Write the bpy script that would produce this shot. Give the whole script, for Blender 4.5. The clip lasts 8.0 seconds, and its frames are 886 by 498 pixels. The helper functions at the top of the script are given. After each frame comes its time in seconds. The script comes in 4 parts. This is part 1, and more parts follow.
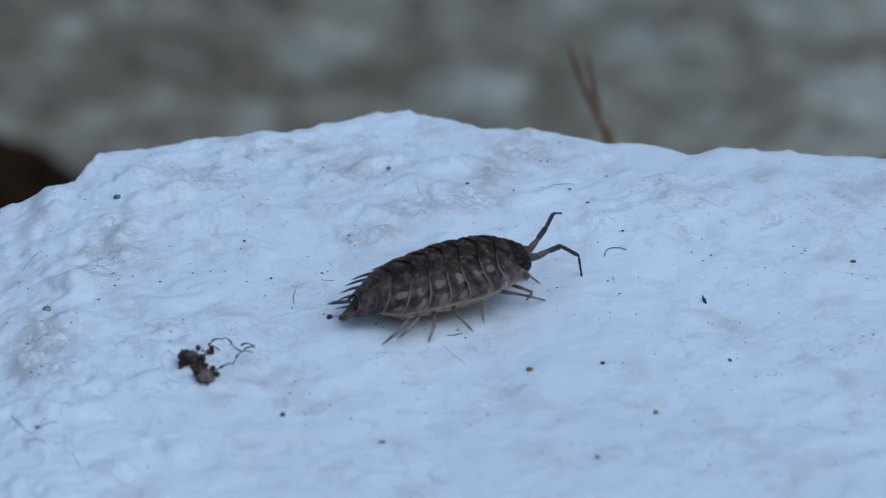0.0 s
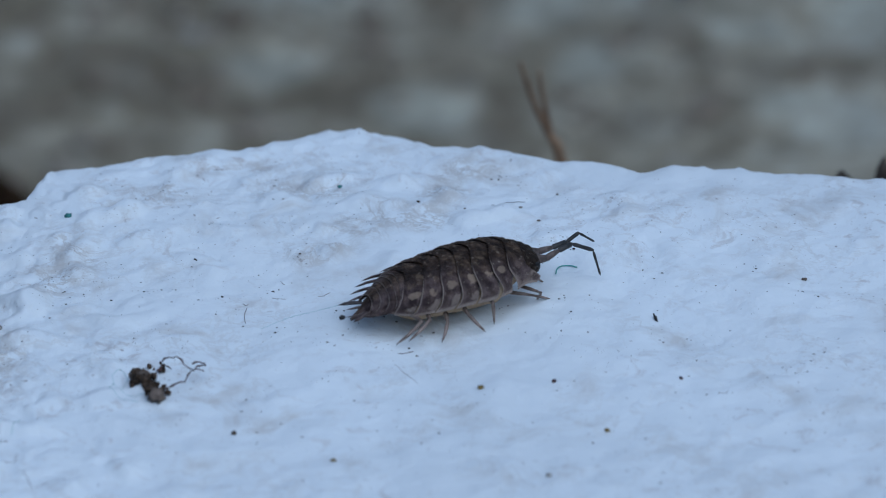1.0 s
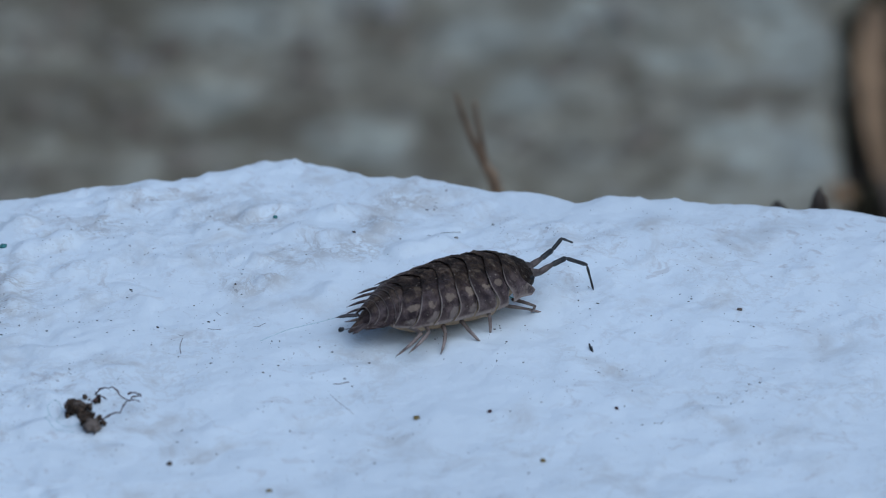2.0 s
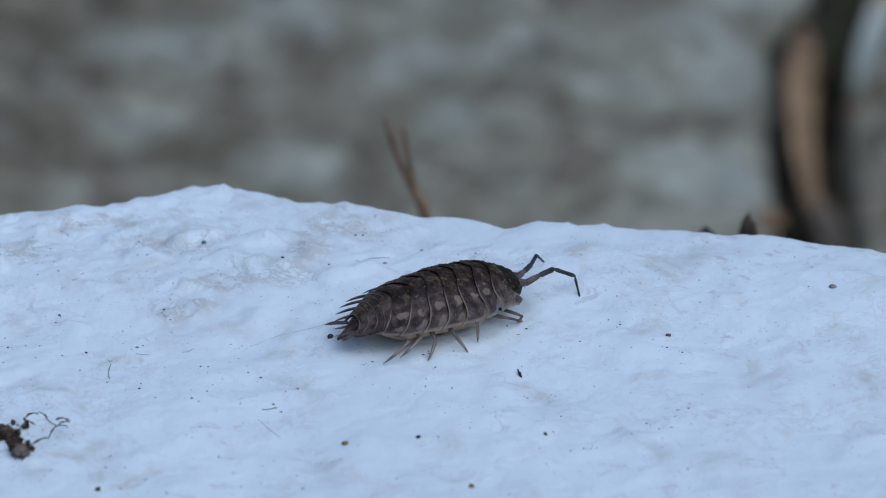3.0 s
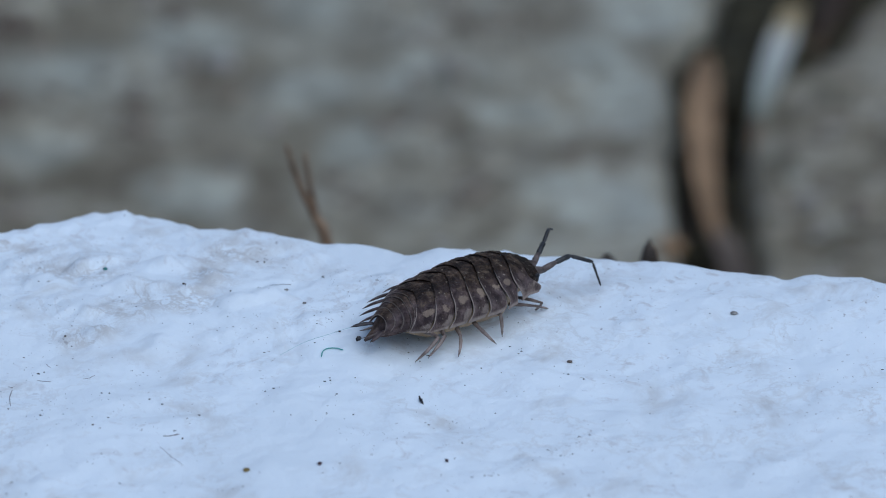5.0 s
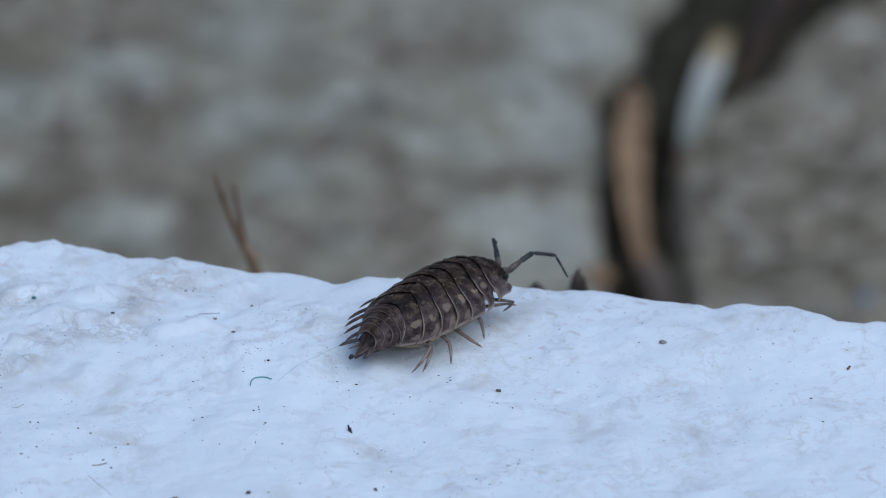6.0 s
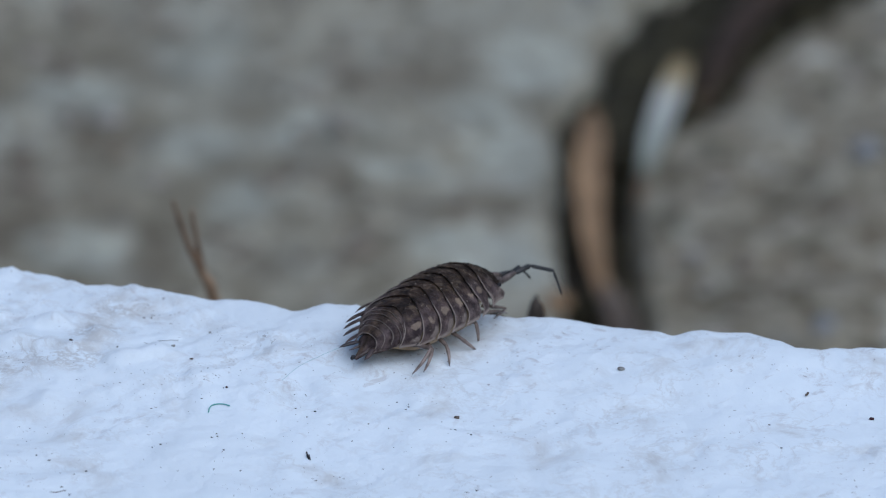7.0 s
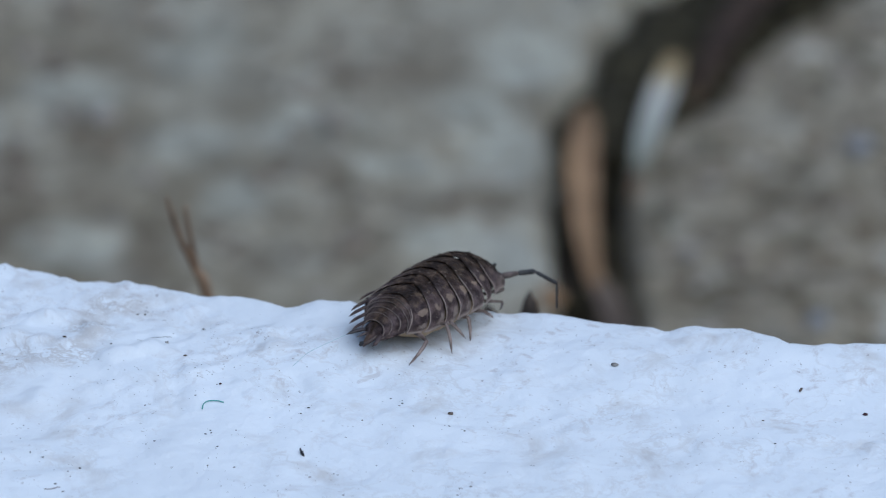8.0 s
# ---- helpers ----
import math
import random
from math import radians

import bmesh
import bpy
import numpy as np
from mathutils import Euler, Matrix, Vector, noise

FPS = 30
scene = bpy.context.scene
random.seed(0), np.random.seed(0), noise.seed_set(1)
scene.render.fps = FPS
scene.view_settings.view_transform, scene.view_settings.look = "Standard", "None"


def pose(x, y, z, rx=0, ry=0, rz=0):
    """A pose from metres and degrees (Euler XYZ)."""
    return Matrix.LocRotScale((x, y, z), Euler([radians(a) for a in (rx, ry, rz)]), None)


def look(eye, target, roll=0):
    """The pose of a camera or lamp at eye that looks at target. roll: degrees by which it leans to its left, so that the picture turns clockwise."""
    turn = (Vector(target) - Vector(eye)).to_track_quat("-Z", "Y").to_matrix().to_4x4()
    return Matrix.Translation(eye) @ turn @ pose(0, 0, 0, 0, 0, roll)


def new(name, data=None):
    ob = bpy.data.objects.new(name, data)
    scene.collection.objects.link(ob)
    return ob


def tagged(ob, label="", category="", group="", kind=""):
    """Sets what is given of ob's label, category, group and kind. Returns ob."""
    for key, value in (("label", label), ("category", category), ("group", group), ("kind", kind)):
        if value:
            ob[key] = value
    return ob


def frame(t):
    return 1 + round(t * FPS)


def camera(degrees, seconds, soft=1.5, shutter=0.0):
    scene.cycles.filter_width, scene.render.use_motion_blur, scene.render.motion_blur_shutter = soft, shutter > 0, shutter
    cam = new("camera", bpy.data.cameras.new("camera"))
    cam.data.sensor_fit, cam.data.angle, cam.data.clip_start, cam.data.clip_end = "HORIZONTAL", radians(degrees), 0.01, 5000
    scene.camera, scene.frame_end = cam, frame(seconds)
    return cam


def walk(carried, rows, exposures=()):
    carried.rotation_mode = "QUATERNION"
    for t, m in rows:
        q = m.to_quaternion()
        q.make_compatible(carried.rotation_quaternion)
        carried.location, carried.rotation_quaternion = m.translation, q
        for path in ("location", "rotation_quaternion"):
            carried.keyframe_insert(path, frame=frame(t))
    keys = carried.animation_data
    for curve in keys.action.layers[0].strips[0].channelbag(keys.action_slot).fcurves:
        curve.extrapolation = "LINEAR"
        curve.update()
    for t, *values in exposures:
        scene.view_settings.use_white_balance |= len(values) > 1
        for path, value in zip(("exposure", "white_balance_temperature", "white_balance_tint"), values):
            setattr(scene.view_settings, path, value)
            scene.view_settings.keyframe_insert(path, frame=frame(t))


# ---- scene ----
EYE = (0.0, -0.356403, 0.181596)
cam = camera(7.0, 8.0, soft=1.0)
cam.data.dof.use_dof = True
cam.data.dof.focus_distance = 0.392
cam.data.dof.aperture_fstop = 64.0
walk(cam, [
    (0.0, pose(*EYE, 62.405, 0.696, 1.567)),
    (0.5, pose(*EYE, 62.447, 0.666, 1.404)),
    (1.0, pose(*EYE, 62.545, 0.581, 1.191)),
    (1.5, pose(*EYE, 62.668, 0.514, 0.982)),
    (1.7, pose(*EYE, 62.707, 0.464, 0.882)),
    (2.8, pose(*EYE, 62.967, 0.126, 0.329)),
    (3.0, pose(*EYE, 62.981, 0.081, 0.241)),
    (3.5, pose(*EYE, 63.000, -0.000, 0.000)),
    (4.0, pose(*EYE, 62.976, -0.021, -0.207)),
    (4.2, pose(*EYE, 62.981, -0.056, -0.275)),
    (5.3, pose(*EYE, 63.271, -0.413, -0.520)),
    (5.5, pose(*EYE, 63.302, -0.468, -0.627)),
    (6.0, pose(*EYE, 63.426, -0.551, -0.944)),
    (6.5, pose(*EYE, 63.585, -0.643, -1.153)),
    (7.0, pose(*EYE, 63.641, -0.667, -1.255)),
    (7.5, pose(*EYE, 63.661, -0.670, -1.285)),
    (8.0, pose(*EYE, 63.612, -0.606, -1.343)),
], exposures=[(0.0, 0.42, 5300, 5), (1.5, 0.45, 5380, 5), (3.5, 0.62, 5510, 6), (5.5, 0.68, 5580, 7), (7.0, 0.79, 5740, 8), (8.0, 0.83, 5740, 8)])

# ---- light: open shade under a pale blue sky ----
world = bpy.data.worlds.new("sky")
scene.world = world
world.use_nodes = True
wn = world.node_tree
sky = wn.nodes.new("ShaderNodeTexSky")
sky.sky_type = "NISHITA"
sky.sun_disc = False
sky.sun_elevation = radians(58)
sky.sun_rotation = radians(131)
wn.links.new(sky.outputs[0], wn.nodes["Background"].inputs[0])
wn.nodes["Background"].inputs[1].default_value = 0.085
sun = new("sun", bpy.data.lights.new("sun", "SUN"))
sun.data.energy = 1.0
sun.data.angle = radians(90)
sun.data.color = (1.0, 0.95, 0.88)
sun.matrix_world = look((0.34, -0.30, 0.87), (0, 0, 0))

# ---- helpers ----
MM = 0.001
GROUND = -75.0


def shader(name, rough=0.6, metal=0.0, spec=0.5):
    m = bpy.data.materials.new(name)
    m.use_nodes = True
    nt = m.node_tree
    b = nt.nodes["Principled BSDF"]
    b.inputs["Roughness"].default_value = rough
    b.inputs["Metallic"].default_value = metal
    b.inputs["Specular IOR Level"].default_value = spec
    return m, nt, b


def node(nt, kind, **values):
    n = nt.nodes.new("ShaderNode" + kind)
    for key, value in values.items():
        key = key.replace("_", " ")
        if key in n.inputs:
            if hasattr(value, "is_linked"):
                nt.links.new(value, n.inputs[key])
            else:
                n.inputs[key].default_value = value
    return n


def coords(nt, which="Object"):
    return node(nt, "TexCoord").outputs[which]


def grain(nt, vec, scale, detail=4.0, rough=0.55, distort=0.0):
    return node(nt, "TexNoise", Vector=vec, Scale=scale, Detail=detail, Roughness=rough, Distortion=distort).outputs["Fac"]


def ramp(nt, fac, *stops):
    r = nt.nodes.new("ShaderNodeValToRGB")
    nt.links.new(fac, r.inputs[0])
    e = r.color_ramp.elements
    while len(e) < len(stops):
        e.new(0.5)
    for el, (p, c) in zip(e, stops):
        el.position = p
        el.color = (*c, 1) if len(c) == 3 else c
    return r.outputs[0]


def grey(v):
    return (v, v, v)


def mix(nt, fac, a, b, mode="MIX"):
    n = nt.nodes.new("ShaderNodeMix")
    n.data_type = "RGBA"
    n.blend_type = mode
    for sock, value in ((n.inputs[0], fac), (n.inputs[6], a), (n.inputs[7], b)):
        if hasattr(value, "is_linked"):
            nt.links.new(value, sock)
        else:
            sock.default_value = value if isinstance(value, float) else (*value, 1)
    return n.outputs[2]


def calc(nt, op, a, b=0.0, c=0.0, clamp=False):
    n = nt.nodes.new("ShaderNodeMath")
    n.operation = op
    n.use_clamp = clamp
    for sock, value in zip(n.inputs, (a, b, c)):
        if hasattr(value, "is_linked"):
            nt.links.new(value, sock)
        else:
            sock.default_value = value
    return n.outputs[0]


def bump(nt, b, height, dist, strength=1.0, under=None):
    n = node(nt, "Bump", Height=height, Distance=dist, Strength=strength)
    if under is not None:
        nt.links.new(under, n.inputs["Normal"])
    nt.links.new(n.outputs[0], b.inputs["Normal"])
    return n.outputs[0]


def paint(nt, b, colour):
    nt.links.new(colour, b.inputs["Base Color"])


def mesh_of(name, verts, faces, material, smooth=True):
    me = bpy.data.meshes.new(name)
    me.from_pydata([tuple(c * MM for c in v) for v in verts], [], faces)
    me.materials.append(material)
    me.polygons.foreach_set("use_smooth", [smooth] * len(me.polygons))
    me.update()
    return me


def part(name, verts, faces, material, parent=None, label="", smooth=True):
    ob = new(name, mesh_of(name, verts, faces, material, smooth))
    if parent is not None:
        ob.parent = parent
    if label:
        ob["label"] = label
    return ob


def tube(points, radii, n=8, flat=1.0, side=None):
    """Rings round a line of points, closed at both ends; side: the way in which a flat one is wide."""
    pts = [Vector(p) for p in points]
    verts, faces = [], []
    for i, p in enumerate(pts):
        d = (pts[min(i + 1, len(pts) - 1)] - pts[max(i - 1, 0)]).normalized()
        if side is None:
            side = d.cross(Vector((0, 0, 1)) if abs(d.z) < 0.9 else Vector((1, 0, 0))).normalized()
        side = (side - d * side.dot(d)).normalized()
        up = d.cross(side)
        for k in range(n):
            a = 2 * math.pi * k / n
            verts.append(tuple(p + float(radii[i]) * (side * math.cos(a) + up * math.sin(a) * flat)))
    for i in range(len(pts) - 1):
        for k in range(n):
            a, b = i * n + k, i * n + (k + 1) % n
            faces.append((a, b, b + n, a + n))
    faces.append(tuple(reversed(range(n))))
    faces.append(tuple(range((len(pts) - 1) * n, len(pts) * n)))
    return verts, faces


def curve_through(points, steps=6):
    """A smooth line through the points."""
    p = [Vector(q) for q in points]
    p = [2 * p[0] - p[1]] + p + [2 * p[-1] - p[-2]]
    out = []
    for i in range(1, len(p) - 2):
        for s in range(steps):
            t = s / steps
            out.append(0.5 * ((2 * p[i]) + (p[i + 1] - p[i - 1]) * t + (2 * p[i - 1] - 5 * p[i] + 4 * p[i + 1] - p[i + 2]) * t * t
                              + (3 * p[i] - p[i - 1] - 3 * p[i + 1] + p[i + 2]) * t ** 3))
    out.append(p[-2])
    return out


def lump(radius, squash=(1, 1, 1), rough=0.35, freq=1.0, seed=0, level=2):
    """An uneven stone-like lump round its origin."""
    bm = bmesh.new()
    bmesh.ops.create_icosphere(bm, subdivisions=level, radius=1.0)
    off = Vector((seed * 7.13, seed * 3.7, seed * 1.9))
    for v in bm.verts:
        k = 1 + rough * noise.noise(v.co * freq * 1.6 + off) + 0.5 * rough * noise.noise(v.co * freq * 4 + off)
        v.co = Vector(v.co[i] * k * radius * squash[i] for i in range(3))
    verts = [tuple(v.co) for v in bm.verts]
    faces = [tuple(v.index for v in f.verts) for f in bm.faces]
    bm.free()
    return verts, faces


def merged(*pieces):
    verts, faces = [], []
    for v, f in pieces:
        n = len(verts)
        verts += v
        faces += [tuple(i + n for i in q) for q in f]
    return verts, faces


def moved(piece, dx, dy, dz):
    return [(x + dx, y + dy, z + dz) for x, y, z in piece[0]], piece[1]


def turned(piece, m):
    return [tuple(m @ Vector(v)) for v in piece[0]], piece[1]


def smooth_step(a, b, x):
    t = min(1.0, max(0.0, (x - a) / (b - a)))
    return t * t * (3 - 2 * t)


# ---- materials ----
def white_paint():
    m, nt, b = shader("white_masonry_paint", 0.6, spec=0.3)
    o = coords(nt)
    smear = ramp(nt, grain(nt, o, 260, 6, 0.65, 0.6), (0.53, grey(0)), (0.68, grey(1)))
    line = ramp(nt, grain(nt, o, 300, 6, 0.65, 0.3), (0.475, grey(0)), (0.495, grey(0.5)), (0.505, grey(0.5)), (0.525, grey(0)))
    patch = ramp(nt, grain(nt, o, 130, 4), (0.44, grey(0)), (0.58, grey(1)))
    stain = calc(nt, "MULTIPLY", calc(nt, "MAXIMUM", smear, line), patch)
    c = mix(nt, calc(nt, "MULTIPLY", stain, 0.5), (0.735, 0.80, 0.835), (0.42, 0.39, 0.35))
    crisp = calc(nt, "MULTIPLY", ramp(nt, grain(nt, o, 650, 8, 0.7, 0.8), (0.55, grey(0)), (0.64, grey(1))), ramp(nt, grain(nt, o, 95, 4), (0.45, grey(0)), (0.6, grey(1))))
    c = mix(nt, calc(nt, "MULTIPLY", crisp, 0.5), c, (0.43, 0.40, 0.385))
    crust = calc(nt, "MULTIPLY", blotches(nt, o, CRUSTS, 5, 0.0), calc(nt, "MAXIMUM", ramp(nt, grain(nt, o, 520, 6, 0.7, 0.4), (0.46, grey(0)), (0.62, grey(1))), ramp(nt, grain(nt, o, 420, 6, 0.7, 0.5), (0.46, grey(0)), (0.49, grey(1)), (0.51, grey(1)), (0.54, grey(0)))))
    c = mix(nt, calc(nt, "MULTIPLY", crust, 0.55), c, (0.40, 0.37, 0.335))
    tone = ramp(nt, grain(nt, o, 45, 5), (0.35, grey(0.92)), (0.65, grey(1.0)))
    c = mix(nt, 1.0, c, tone, "MULTIPLY")
    fine = ramp(nt, grain(nt, o, 3000, 2), (0.69, grey(0)), (0.72, grey(1)))
    fine = calc(nt, "MULTIPLY", fine, ramp(nt, grain(nt, o, 110, 3), (0.45, grey(0)), (0.6, grey(1))))
    c = mix(nt, calc(nt, "MULTIPLY", fine, 0.6), c, (0.12, 0.09, 0.08))
    paint(nt, b, c)
    n1 = bump(nt, b, grain(nt, o, 460, 3, 0.5, 0.2), 0.00032, 0.85)
    bump(nt, b, grain(nt, o, 1700, 3, 0.55), 0.00010, 0.8, n1)
    return m


# crusty patches of the paint: place and half-axes in millimetres, turn in degrees
CRUSTS = ((-13, -3.8, 2.4, 1.8, 0), (-15.8, -7, 2.4, 1.5, 10), (-29.2, -7, 2.2, 3.0, 0), (-26, -1.1, 3.6, 1.4, 15), (-30.1, -10.1, 2.2, 2.2, 0), (-16.7, 0.8, 3.0, 1.6, 0), (-7.7, 2.6, 2.6, 1.6, 0),
          (-9.1, -0.4, 1.8, 2.0, 0), (-11.5, -3.2, 2.6, 2.0, 0), (-10, -2.3, 2.0, 1.4, 0), (-32.6, -20, 2.0, 4.0, 0), (-21, 3.5, 3.5, 1.2, 0))

# stains on the concrete: place and half-axes in millimetres, turn in degrees
DARK_STAINS = ((-13, 170, 5.5, 2.6, -62), (-9, 160, 2.4, 4.5, 0), (19.2, 168.4, 1.9, 2.4, 0), (12.3, 168.2, 4.4, 2.2, 0), (4.5, 175.5, 3.6, 3.0, -20), (-19, 169, 2.8, 4.0, 0), (-0.6, 158.5, 2.2, 2.6, 0),
               (-12.3, 182, 4.5, 2.6, 10), (14.5, 193.7, 4.0, 5.0, 30), (22.5, 188.2, 2.4, 3.0, 0), (-30, 176, 3.0, 4.0, 0), (-36, 166, 4.5, 4.0, 0), (7.2, 159.8, 3.6, 2.8, 0), (-21.3, 165.5, 2.0, 5.0, 15), (-31, 161, 5.0, 3.0, 0),
               (-19.5, 175.3, 3.0, 1.6, 0), (7.6, 170.5, 2.6, 1.6, 0), (-42, 172, 5.0, 3.5, 0), (-49, 161, 6.0, 4.0, 0), (45.4, 167.8, 1.6, 2.6, 0), (40.2, 172, 1.4, 2.2, 0), (8.7, 162.7, 2.4, 1.5, 0))
PALE_STAINS = ((-14.6, 160.8, 5.0, 5.0, 0), (22.6, 195, 4.5, 9.0, -10), (20.5, 180, 3.6, 8.0, 0), (4.9, 182.7, 6.0, 4.0, 0), (-5.3, 180.6, 5.0, 4.5, 0), (11.3, 176.3, 5.0, 2.8, 0), (-26, 184, 6.0, 6.0, 0), (19, 159, 5.0, 5.0, 0),
               (1.7, 181.6, 2.6, 1.6, 0), (18.5, 186, 3.5, 6.0, 25), (14.3, 162.7, 3.4, 3.0, 0), (-5, 199.4, 4.0, 9.0, 0), (-15.3, 190.4, 5.0, 5.0, 0), (-0.2, 172.1, 3.2, 2.0, 0), (-2.2, 169.9, 3.0, 4.0, 0), (-27.7, 168.8, 4.0, 3.0, 0), (33.8, 164.7, 1.8, 2.0, 0))


def blotches(nt, o, places, seed, height=GROUND):
    """Where the listed stains lie, with frayed rims."""
    wob = node(nt, "TexNoise", Vector=o, Scale=260.0 + seed, Detail=3.0).outputs["Color"]
    off = node(nt, "VectorMath", Vector=wob)
    off.operation = "MULTIPLY_ADD"
    off.inputs[1].default_value = (0.004, 0.004, 0.0)
    nt.links.new(o, off.inputs[2])
    total = None
    for x, y, rx, ry, turn in places:
        at = nt.nodes.new("ShaderNodeMapping")
        at.vector_type = "TEXTURE"
        nt.links.new(off.outputs[0], at.inputs[0])
        at.inputs["Location"].default_value = ((x + 2) * MM, (y + 2) * MM, height * MM)
        at.inputs["Rotation"].default_value = (0, 0, radians(turn))
        at.inputs["Scale"].default_value = (rx * MM * 1.2, ry * MM * 1.2, 1)
        g = nt.nodes.new("ShaderNodeTexGradient")
        g.gradient_type = "SPHERICAL"
        nt.links.new(at.outputs[0], g.inputs[0])
        f = ramp(nt, g.outputs["Fac"], (0.0, grey(0)), (0.55, grey(1)))
        total = f if total is None else calc(nt, "MAXIMUM", total, f)
    return total


def concrete(name, tint, spotty=0.0):
    m, nt, b = shader(name, 0.85, spec=0.25)
    o = coords(nt)
    a = ramp(nt, grain(nt, o, 620, 6, 0.7), (0.36, (0.115, 0.09, 0.066)), (0.46, (0.24, 0.212, 0.172)), (0.55, (0.31, 0.288, 0.245)), (0.66, (0.43, 0.42, 0.385)))
    dark = ramp(nt, grain(nt, o, 420, 5, 0.65, 0.6), (0.57, grey(0)), (0.64, grey(1)))
    s = mix(nt, calc(nt, "MULTIPLY", calc(nt, "MULTIPLY", dark, ramp(nt, grain(nt, o, 60, 3), (0.4, grey(0.15)), (0.6, grey(1)))), 0.6), a, (0.12, 0.095, 0.07))
    pale = ramp(nt, grain(nt, o, 170, 4, 0.6, 0.4), (0.5, grey(0)), (0.64, grey(1)))
    s = mix(nt, calc(nt, "MULTIPLY", pale, 0.4), s, (0.36, 0.365, 0.355))
    rust = ramp(nt, grain(nt, o, 240, 4, 0.6, 0.4), (0.6, grey(0)), (0.7, grey(1)))
    s = mix(nt, calc(nt, "MULTIPLY", rust, 0.3), s, (0.30, 0.215, 0.16))
    # a broad, ragged darker area over the slab's left part
    place = node(nt, "Mapping", Vector=o, Location=(0.52, -1.84, 0.0), Scale=(10.0, 11.0, 0.0)).outputs[0]
    blob = node(nt, "TexGradient", Vector=place)
    blob.gradient_type = "SPHERICAL"
    left_dark = calc(nt, "MULTIPLY", ramp(nt, blob.outputs["Fac"], (0.0, grey(0)), (0.6, grey(1))), ramp(nt, grain(nt, o, 130, 4), (0.35, grey(0.3)), (0.55, grey(1))))
    s = mix(nt, calc(nt, "MULTIPLY", left_dark, 0.92), s, (0.105, 0.088, 0.066))
    place = node(nt, "Mapping", Vector=o, Location=(-0.4, -5.6, 0.0), Scale=(26.0, 27.0, 0.0)).outputs[0]
    blob = node(nt, "TexGradient", Vector=place)
    blob.gradient_type = "SPHERICAL"
    s = mix(nt, calc(nt, "MULTIPLY", ramp(nt, blob.outputs["Fac"], (0.0, grey(0)), (0.5, grey(1))), 0.3), s, (0.15, 0.138, 0.12))
    s = mix(nt, calc(nt, "MULTIPLY", blotches(nt, o, PALE_STAINS, 9), 0.27), s, (0.37, 0.395, 0.385))
    s = mix(nt, calc(nt, "MULTIPLY", blotches(nt, o, DARK_STAINS, 1), 0.74), s, (0.11, 0.092, 0.072))
    coarse = ramp(nt, grain(nt, o, 230, 3, 0.6, 0.5), (0.34, (0.66, 0.63, 0.58)), (0.46, grey(0.97)), (0.56, (1.06, 1.05, 1.02)), (0.70, (1.24, 1.28, 1.32)))
    s = mix(nt, 1.0, s, coarse, "MULTIPLY")
    if spotty:
        s = mix(nt, calc(nt, "MULTIPLY", ramp(nt, grain(nt, o, 260, 2, 0.5, 0.4), (0.56, grey(0)), (0.64, grey(1))), spotty), s, (0.07, 0.062, 0.042))
        s = mix(nt, calc(nt, "MULTIPLY", ramp(nt, grain(nt, o, 190, 2, 0.5, 0.8), (0.60, grey(0)), (0.68, grey(1))), spotty), s, (0.50, 0.50, 0.49))
    paint(nt, b, mix(nt, 1.0, s, tint, "MULTIPLY"))
    bump(nt, b, grain(nt, o, 350, 5, 0.6), 0.0006, 0.8)
    return m


def aggregate():
    m, nt, b = shader("exposed_aggregate", 0.8, spec=0.25)
    one = node(nt, "NewGeometry").outputs["Random Per Island"]
    c = ramp(nt, one, (0.0, (0.13, 0.10, 0.077)), (0.25, (0.20, 0.165, 0.125)), (0.55, (0.29, 0.265, 0.215)), (0.8, (0.23, 0.19, 0.14)), (0.95, (0.38, 0.36, 0.32)), (1.0, (0.30, 0.30, 0.28)))
    o = coords(nt)
    paint(nt, b, mix(nt, 1.0, c, ramp(nt, grain(nt, o, 700, 4), (0.3, grey(0.75)), (0.7, grey(1.0))), "MULTIPLY"))
    bump(nt, b, grain(nt, o, 900, 4), 0.0002, 0.8)
    return m


def soil():
    m, nt, b = shader("shade_dark_soil", 0.9, spec=0.2)
    o = coords(nt)
    # near black: the shade deep in the joint is put into the soil's colour
    paint(nt, b, ramp(nt, grain(nt, o, 300, 5), (0.35, (0.008, 0.006, 0.004)), (0.6, (0.022, 0.017, 0.011)), (0.75, (0.045, 0.042, 0.02))))
    bump(nt, b, grain(nt, o, 800, 4), 0.0006, 1.0)
    return m


def plain(name, dark, light, scale=900, rough=0.7, relief=0.00003, spec=0.35):
    m, nt, b = shader(name, rough, spec=spec)
    o = coords(nt)
    paint(nt, b, ramp(nt, grain(nt, o, scale, 4, 0.6), (0.35, dark), (0.65, light)))
    bump(nt, b, grain(nt, o, scale * 2.5, 3), relief, 0.8)
    return m


def bleached_leaf():
    m, nt, b = shader("bleached_leaf", 0.7, spec=0.3)
    o = coords(nt)
    along = node(nt, "SeparateXYZ", Vector=o).outputs[1]
    c = ramp(nt, calc(nt, "MULTIPLY", calc(nt, "SUBTRACT", along, 0.170), 38.0), (0.05, (0.15, 0.155, 0.11)), (0.35, (0.34, 0.36, 0.31)), (0.62, (0.48, 0.48, 0.43)), (0.8, (0.40, 0.32, 0.17)), (1.0, (0.22, 0.15, 0.07)))
    paint(nt, b, mix(nt, 1.0, c, ramp(nt, grain(nt, o, 320, 4), (0.35, grey(0.75)), (0.65, grey(1.1))), "MULTIPLY"))
    bump(nt, b, grain(nt, o, 600, 3), 0.0002, 0.8)
    return m


